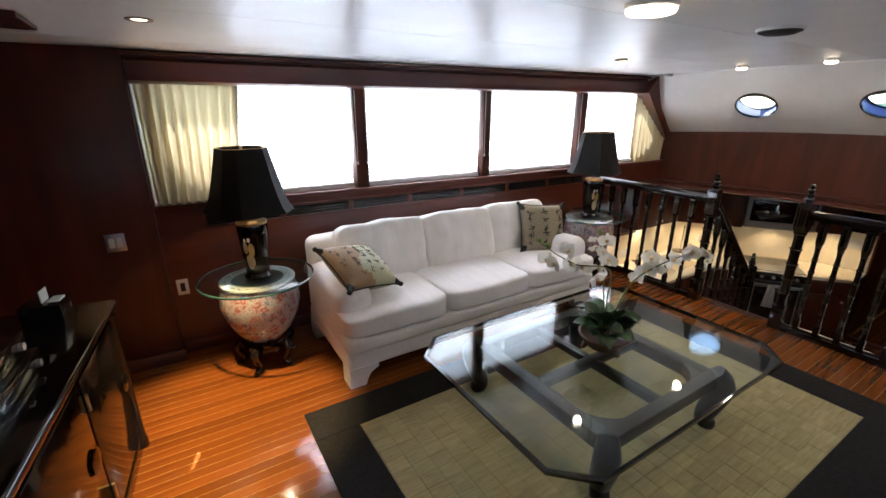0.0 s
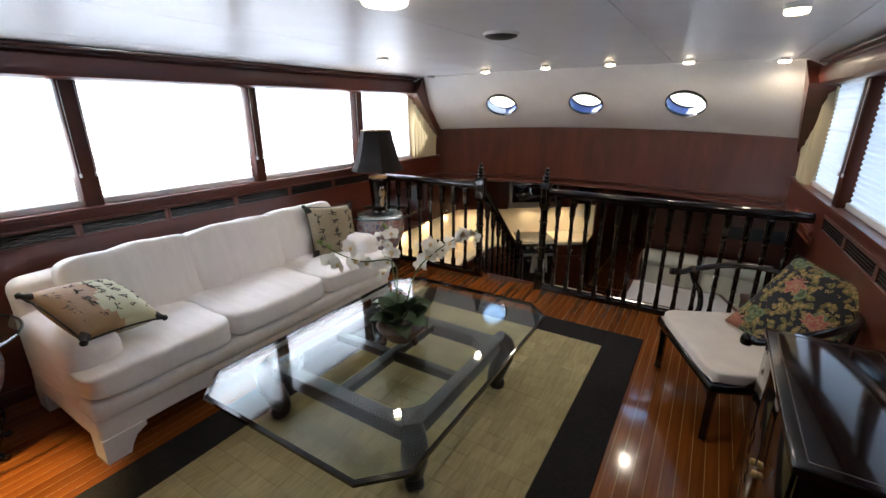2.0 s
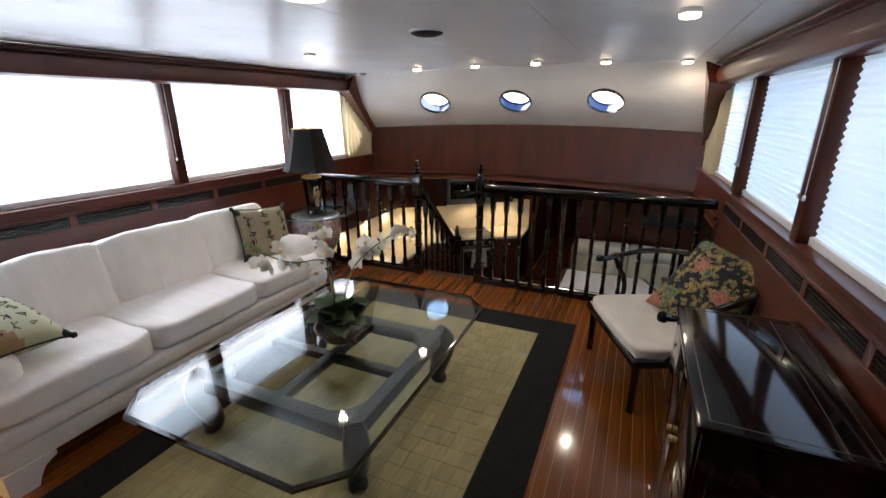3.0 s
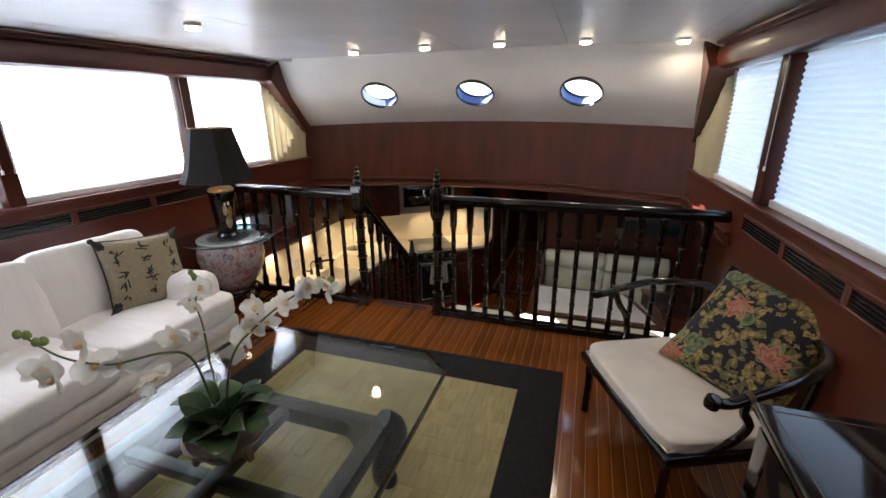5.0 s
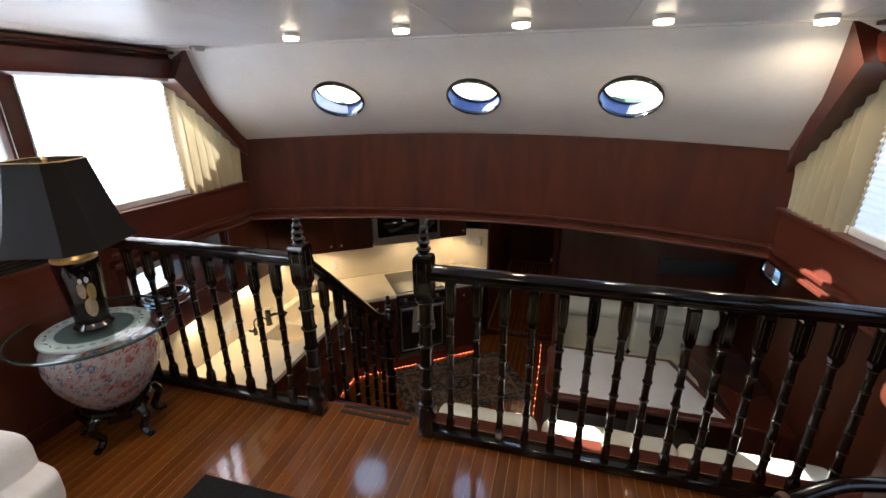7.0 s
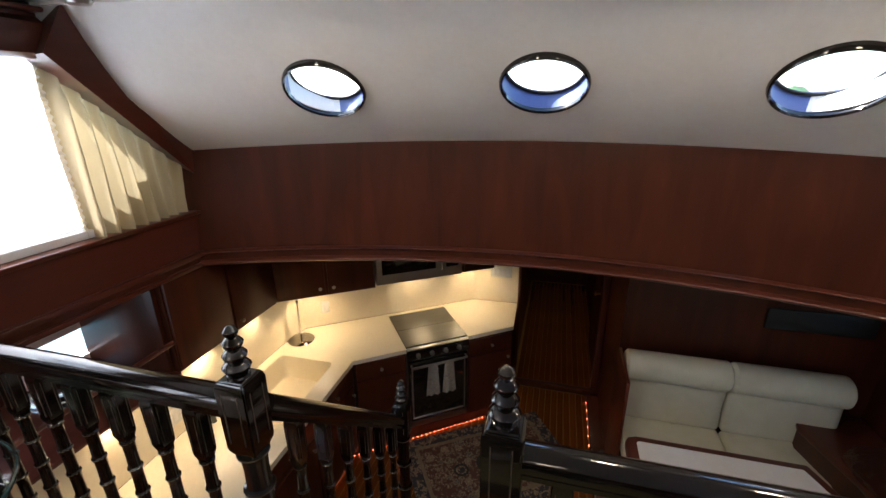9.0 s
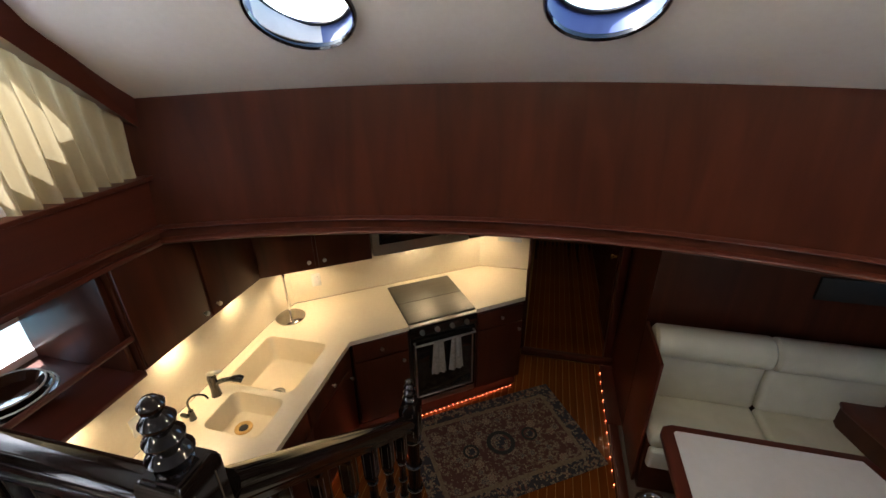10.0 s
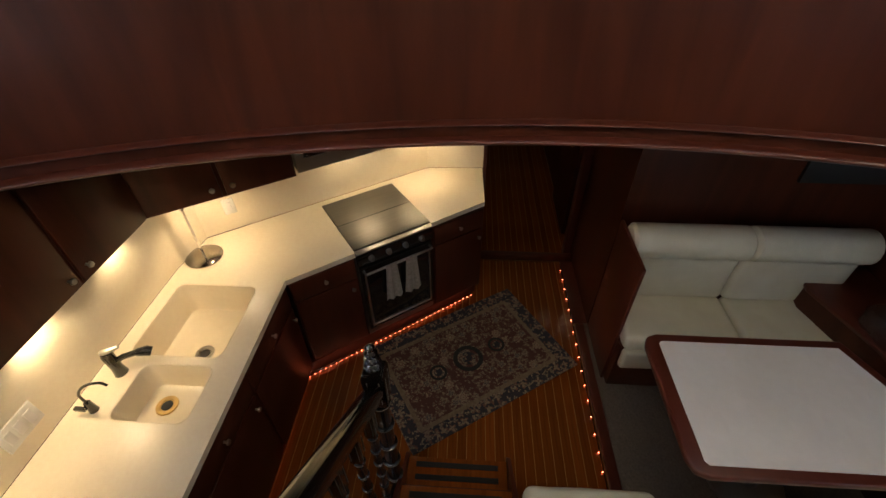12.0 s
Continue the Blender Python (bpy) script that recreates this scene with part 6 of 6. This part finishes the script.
bmesh.ops.triangle_fill(b, use_beauty=True, use_dissolve=False, edges=edges, normal=(0, 1, 0))
r = bmesh.ops.extrude_face_region(b, geom=b.faces[:])
for v in [g for g in r["geom"] if isinstance(g, bmesh.types.BMVert)]:
    v.co.y -= 0.012
part("frame", b, CHROME, hr)
part("pane", box(HR[0], -0.445, HR[2], HR[1], -0.44, HR[3]), GLASS, hr).visible_shadow = False
fa = thing("kitchen_tap", (6.52, 3.70, CT), "dark chrome mixer tap with a short spout at the sink", "tap")
part("body", lathe([(0.03, 0.0), (0.028, 0.01), (0.024, 0.05), (0.026, 0.13), (0.02, 0.15), (0.001, 0.152)], 18), DARKGLASS, fa)
part("lever", tube([(0, 0.01, 0.145), (0.0, -0.02, 0.165), (0.02, -0.06, 0.17)], [0.018, 0.014, 0.008], 10), STEEL, fa)
part("spout", tube([(0, -0.01, 0.085), (0.02, -0.05, 0.10), (0.04, -0.10, 0.105)], 0.014, 12), DARKGLASS, fa)
part("spray_head", tube([(0.04, -0.10, 0.105), (0.055, -0.135, 0.10), (0.06, -0.15, 0.09)], [0.018, 0.024, 0.022], 12), DARKGLASS, fa)
f2 = thing("filter_tap", (6.335, 3.70, CT), "small dark gooseneck tap beside the sink", "tap")
part("body", lathe([(0.02, 0.0), (0.018, 0.012), (0.014, 0.06), (0.001, 0.062)], 14), DARKGLASS, f2)
part("lever", box(-0.03, 0.0, 0.03, -0.01, 0.05, 0.05, 0.006), DARKGLASS, f2)
part("spout", tube(smooth_line([(0, 0, 0.05), (0.0, 0.0, 0.12), (0.02, -0.03, 0.155), (0.04, -0.075, 0.15), (0.045, -0.095, 0.125)], 5), 0.006, 10), DARKGLASS, f2)
ph = thing("towel_holder", (7.316, 3.70, CT), "chrome paper towel stand with a round base", "holder")
part("base", lathe([(0.104, 0.0), (0.106, 0.008), (0.098, 0.014), (0.05, 0.022), (0.015, 0.026), (0.001, 0.026)], 36), DARK_CHROME, ph)
part("rod", lathe([(0.008, 0.015), (0.008, 0.34), (0.014, 0.345), (0.012, 0.36), (0.001, 0.365)], 14), CHROME, ph)


def splash_plate(u, z, w, direction, n, label):
    p = new("wall_socket")
    p.matrix_basis = Matrix.Translation(u) @ pose(0, 0, 0, 0, 0, math.degrees(math.atan2(direction.y, direction.x)))
    tagged(p, label, "socket", "galley wall sockets")
    part("plate", box(-w / 2, -0.008, z - 0.055, w / 2, 0.0, z + 0.055, 0.003), IVORY, p)
    for k in range(n):
        c = (k - (n - 1) / 2) * 0.045
        part("insert", box(c - 0.015, -0.011, z - 0.03, c + 0.015, -0.006, z + 0.03, 0.002), LAMINATE, p)


splash_plate(Vector((6.18, 3.809, 0)), -0.12, 0.16, Vector((1, 0, 0)), 3, "ivory socket and switch plate on the splashback")
splash_plate(Vector((7.60, 3.622, 0)), -0.09, 0.07, DG, 1, "ivory socket plate with a plugged adaptor")
splash_plate(Vector((8.43, 2.2, 0)), 0.05, 0.2, Vector((0, -1, 0)), 4, "ivory switch plate at the worktop end")
for e, tgt, pw in (((6.42, 3.765, 0.19), (6.42, 3.77, -1), 2.0), ((7.36, 3.58, 0.19), (7.33, 3.57, -1), 2.4), ((8.22, 2.42, 0.20), (8.15, 2.35, -1), 2.0), ((7.92, 2.86, 0.20), (7.85, 2.79, -1), 1.5), ((6.9, 3.765, 0.19), (6.9, 3.77, -1), 1.2), ((5.85, 3.765, 0.17), (5.85, 3.77, -1), 1.6)):
    l_ = thing("cabinet_light", e, "small round light under the wall cabinet, lit warm", "light", "under-cabinet lights")
    part("puck", lathe([(0.03, 0.002), (0.03, -0.006), (0.001, -0.008)], 16), GLOW, l_)
    spot_lamp("cabinet_lamp", (e[0], e[1], e[2] - 0.012), pw * 0.72, (1, 0.71, 0.38), 0.02, 132)

# walls round the galley
solid("wall_worktop_end", box(8.45, 2.03, LOW, 11.1, 2.09, 0.74), MAHOGANY, "mahogany corridor wall", kind="structure")
solid("trim", box(8.40, 2.005, LOW, 8.452, 2.03, 0.74, 0.004), MAHOGANY_H, "mahogany post at the worktop end", kind="structure")
solid("wall_dinette", box(7.66, -0.4, LOW, 7.72, 1.20, 0.74), MAHOGANY, "dark mahogany wall behind the settee", kind="structure")
solid("wall_corridor", box(7.72, 1.14, LOW, 11.1, 1.20, 0.74), MAHOGANY, "dark mahogany corridor wall", kind="structure")
solid("trim", box(8.36, 1.20, LOW, 8.42, 2.03, LOW + 0.06, 0.008), MAHOGANY, "raised dark threshold", kind="structure")
door = tagged(new("door_1"), "dark mahogany cabin door standing ajar in the corridor", kind="structure")
part("leaf", box(8.75, 1.205, LOW + 0.01, 9.4, 1.24, 0.70, 0.004), MAHOGANY, door)
part("door_handle", lathe([(0.012, 0), (0.012, 0.03), (0.025, 0.04), (0.02, 0.055), (0.001, 0.058)], 14), GOLD, door, m=pose(8.82, 1.24, -0.25, -90, 0, 0))
solid("corridor_frame", box(8.44, 1.205, LOW, 8.52, 1.27, 0.74, 0.004), MAHOGANY_H, "mahogany door post", kind="structure")
# flat black box stands in for the recess; no hollow is cut
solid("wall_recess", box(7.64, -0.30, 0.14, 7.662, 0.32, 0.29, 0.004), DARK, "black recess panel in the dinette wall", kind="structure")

# added fixture and lamp, out of view, to brighten the dark corridor
cl = thing("corridor_fill", (9.2, 1.6, 0.741), "unseen warm ceiling light added to brighten the corridor", "light")
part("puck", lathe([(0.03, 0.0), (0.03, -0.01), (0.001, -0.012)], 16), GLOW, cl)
spot_lamp("corridor_fill_lamp", (9.2, 1.6, 0.72), 0.9, (1, 0.72, 0.42), 0.03, 150)

# dinette
solid("floor_carpet", box(5.43, -0.4, LOW, 7.66, 1.235, LOW + 0.012), GREY_CARPET, "grey-brown carpet under the dinette", kind="structure")
solid("trim", box(7.66, 1.201, LOW, 8.36, 1.31, LOW + 0.012, 0.004), MAHOGANY_H, "mahogany floor margin", kind="structure")
solid("trim", box(5.45, 1.235, LOW, 7.64, 1.30, LOW + 0.03, 0.008), MAHOGANY_H, "mahogany edge strip of the dinette", kind="structure")
dt = thing("dining_table", (6.57, 0.55, LOW + 0.012), "white-topped dinette table with a rounded mahogany rim", "table")
TZ = -0.31 - LOW - 0.012
part("rim", prism([(-0.345, -0.53), (0.345, -0.265), (0.345, 0.62), (0.325, 0.67), (0.275, 0.69), (-0.275, 0.69), (-0.325, 0.67), (-0.345, 0.62)], TZ - 0.04, TZ - 0.001, 0.012, seg=3), MAHOGANY_H, dt, "varnished mahogany rim")
part("inlay_panel", prism([(-0.30, -0.455), (0.295, -0.225), (0.295, 0.61), (0.28, 0.625), (-0.285, 0.625), (-0.30, 0.61)], TZ - 0.01, TZ + 0.003), LAMINATE, dt, "white laminate panel")
part("pedestal", lathe([(0.2, 0.0), (0.2, 0.02), (0.06, 0.05), (0.05, 0.5), (0.08, TZ - 0.05), (0.15, TZ - 0.04)], 24), STEEL, dt)


def settee(at, rz, width, label, back=True, bolster=True):
    s = thing("settee", at, label, "settee", "dinette settees", rz)
    part("base", box(-width / 2, -0.50, 0.0, width / 2, 0.0, 0.40, 0.01), MAHOGANY, s)
    n = 2
    w = width / n
    for k in range(n):
        cx = -width / 2 + w * (k + 0.5)
        part("seat_cushion", soft_box(cx - w / 2 + 0.002, -0.53, 0.395, cx + w / 2 - 0.002, -0.12, 0.52, 0.045, 0.005, k), CREAM_LEATHER, s)
        part("cushion_front", soft_box(cx - w / 2 + 0.004, -0.555, 0.26, cx + w / 2 - 0.004, -0.50, 0.42, 0.025, 0.003, k + 3), CREAM_LEATHER, s)
        if back:
            part("back_cushion", soft_box(cx - w / 2 + 0.002, -0.17, 0.50, cx + w / 2 - 0.002, -0.02, 0.875, 0.045, 0.005, k + 5), CREAM_LEATHER, s)
            b = tube([(cx - w / 2 + 0.003, -0.13, 0.95), (cx - w / 2 + 0.02, -0.13, 0.95), (cx + w / 2 - 0.02, -0.13, 0.95), (cx + w / 2 - 0.003, -0.13, 0.95)], [0.085, 0.105, 0.105, 0.085], 18)
            part("head_roll", b, CREAM_LEATHER, s)
    return s


st = settee((7.64, 0.50, LOW + 0.012), -90, 1.36, "cream leather dinette settee with rolled headrest")
part("end_panel", prism([(-0.685, -0.45), (-0.705, -0.45), (-0.705, 0.0), (-0.685, 0.0)], 0.0, 1.0, 0.004), MAHOGANY_H, st)
bxo = tagged(new("corner_locker"), "dark mahogany locker with a flat top beside the settee", "cabinet")
part("body", prism([(7.62, -0.38), (7.62, 0.02), (7.42, 0.07), (7.0, -0.05), (6.45, -0.07), (6.40, -0.38)], LOW + 0.013, -0.48), MAHOGANY, bxo)
part("top", prism([(7.625, -0.385), (7.625, 0.03), (7.42, 0.085), (6.99, -0.035), (6.43, -0.055), (6.385, -0.385)], -0.48, -0.455, 0.005), MAHOGANY_H, bxo)
bag = thing("plastic_bag", (6.98, -0.2, -0.455), "crumpled clear plastic bag on the corner locker", "bag")
b = cushion(0.5, 0.3, 0.16, 3.0, 16, 0.1, 0.2, 4)
for v in b.verts:
    v.co += v.co.normalized() * (0.03 * noise.noise(v.co * 14) + 0.015 * noise.noise(v.co * 37))
    v.co.z = max(v.co.z, -0.06)
part("film", b, CLEAR_BAG, bag, smooth=20, m=pose(0, 0, 0.061, 0, 0, 24))
solid("trim", box(5.421, -0.38, -0.10, 5.57, 1.855, -0.06, 0.008), MAHOGANY_H, "varnished mahogany ledge behind the dinette backs", kind="structure")
s2 = settee((5.72, 0.53, LOW + 0.012), 90, 1.42, "cream leather dinette settee backed against the saloon step", back=False)
for k in range(2):
    cx = -0.71 + 0.71 * (k + 0.5)
    part("back_cushion", soft_box(cx - 0.353, -0.02, 0.50, cx + 0.353, 0.15, 1.06, 0.06, 0.006, k + 7), CREAM_LEATHER, s2)
ss = thing("side_seat", (6.02, 1.56, LOW), "cream leather seat cushion beside the stairs", "seat")
part("base", box(-0.55, -0.29, 0.001, 0.22, 0.285, 0.42, 0.008), MAHOGANY, ss)
part("seat_cushion", soft_box(-0.3, -0.295, 0.415, 0.27, 0.29, 0.53, 0.045, 0.005, 2), CREAM_LEATHER, ss)
part("back_cushion", soft_box(-0.455, -0.30, 0.43, -0.285, 0.285, 1.075, 0.065, 0.006, 12), CREAM_LEATHER, ss)
# galley rug
gr = thing("oriental_rug", (7.30, 2.10, LOW), "worn oriental rug with medallions on the galley floor", "rug", rz=-57.4)
part("field", box(-0.55, -0.34, 0.0, 0.55, 0.34, 0.009), PERSIAN, gr)
b = bmesh.new()
for q in ((-0.64, -0.42, 0.64, -0.31), (-0.64, 0.31, 0.64, 0.42), (-0.64, -0.31, -0.52, 0.31), (0.52, -0.31, 0.64, 0.31)):
    box(q[0], q[1], 0.0, q[2], q[3], 0.011, 0.002, bm=b, seg=1)
part("border", b, PERSIAN_BORDER, gr, "dark border with pale flowers")
b = bmesh.new()
for q in ((-0.54, -0.325, 0.54, -0.295), (-0.54, 0.295, 0.54, 0.325), (-0.54, -0.295, -0.51, 0.295), (0.51, -0.295, 0.54, 0.295)):
    box(q[0], q[1], 0.0, q[2], q[3], 0.0122, 0.001, bm=b, seg=1)
part("band", b, PERSIAN_BAND, gr, "pale inner band")
for x, r_ in ((0.0, 0.105), (-0.24, 0.06), (0.24, 0.06)):
    part("medallion", lathe([(r_ * 0.72, 0.0092), (r_ * 0.74, 0.0108), (r_, 0.0108), (r_ * 1.02, 0.0092)], 30, cap=False), INK, gr, m=pose(x, 0, 0))
    part("medallion", lathe([(r_ * 0.5, 0.0092), (r_ * 0.48, 0.0112), (0.001, 0.0114)], 24), PERSIAN_BORDER, gr, m=pose(x, 0, 0))

# ---- outside, seen through the round ports ----
solid("ground", box(-200, -200, -1.6, 200, 200, -1.5), material("harbour_water", (0.05, 0.09, 0.1), 0.15), "harbour water around the boat", kind="structure")
solid("foredeck", box(7.15, -1.0, 1.16, 14.0, 4.7, 1.2), HULL_WHITE, "white foredeck ahead of the ports", kind="structure")
HEDGE = material("far_trees", (0.06, 0.11, 0.035), 0.9, colour2=(0.03, 0.06, 0.02), scale=(0.6, 0.6, 0.6), detail=8)
b = bmesh.new()
rt = random.Random(2)
for k in range(60):
    q = bmesh.new()
    bmesh.ops.create_icosphere(q, subdivisions=2, radius=1)
    for v in q.verts:
        v.co *= 1 + 0.35 * noise.noise(v.co * 2.3 + Vector((k, 0, 0)))
    join(b, q, Matrix.Translation((60 + rt.uniform(0, 10), -45 + 1.6 * k, rt.uniform(0.0, 0.6))) @ Matrix.Diagonal((3, 2.2, rt.uniform(0.8, 1.9), 1)))
solid("backdrop", b, HEDGE, "far green trees across the harbour", kind="structure")

# ---- floor planks, laid last ----
def planks(parent, x0, x1, y0, y1, z, pitch=0.057, cut=()):
    n = int((y1 - y0) / pitch)
    made = {}
    for k in range(n):
        ya = y0 + k * pitch
        spans = [(x0, x1)]
        for ca, cb_, cy0, cy1 in cut:
            if cy0 < ya + pitch / 2 < cy1:
                spans = [(ca, cb_)]
        for sa, sb_ in spans:
            key = (sa, sb_)
            if key not in made:
                made[key] = mesh_from(box(sa, 0.0014, -0.0010, sb_, pitch - 0.0014, 0.0), "plank", FLOORWOOD, 0)
            ob = new("plank", made[key])
            ob.parent = parent
            ob.matrix_basis = Matrix.Translation((0, ya, z))


planks(floor, -0.88, 5.415, MID - 2.22, MID + 2.22, 0.0)
planks(bpy.data.objects["floor_galley"], 5.44, 8.36, 1.30, 3.30, LOW)
planks(bpy.data.objects["floor_galley"], 8.42, 11.08, 1.205, 2.02, LOW)
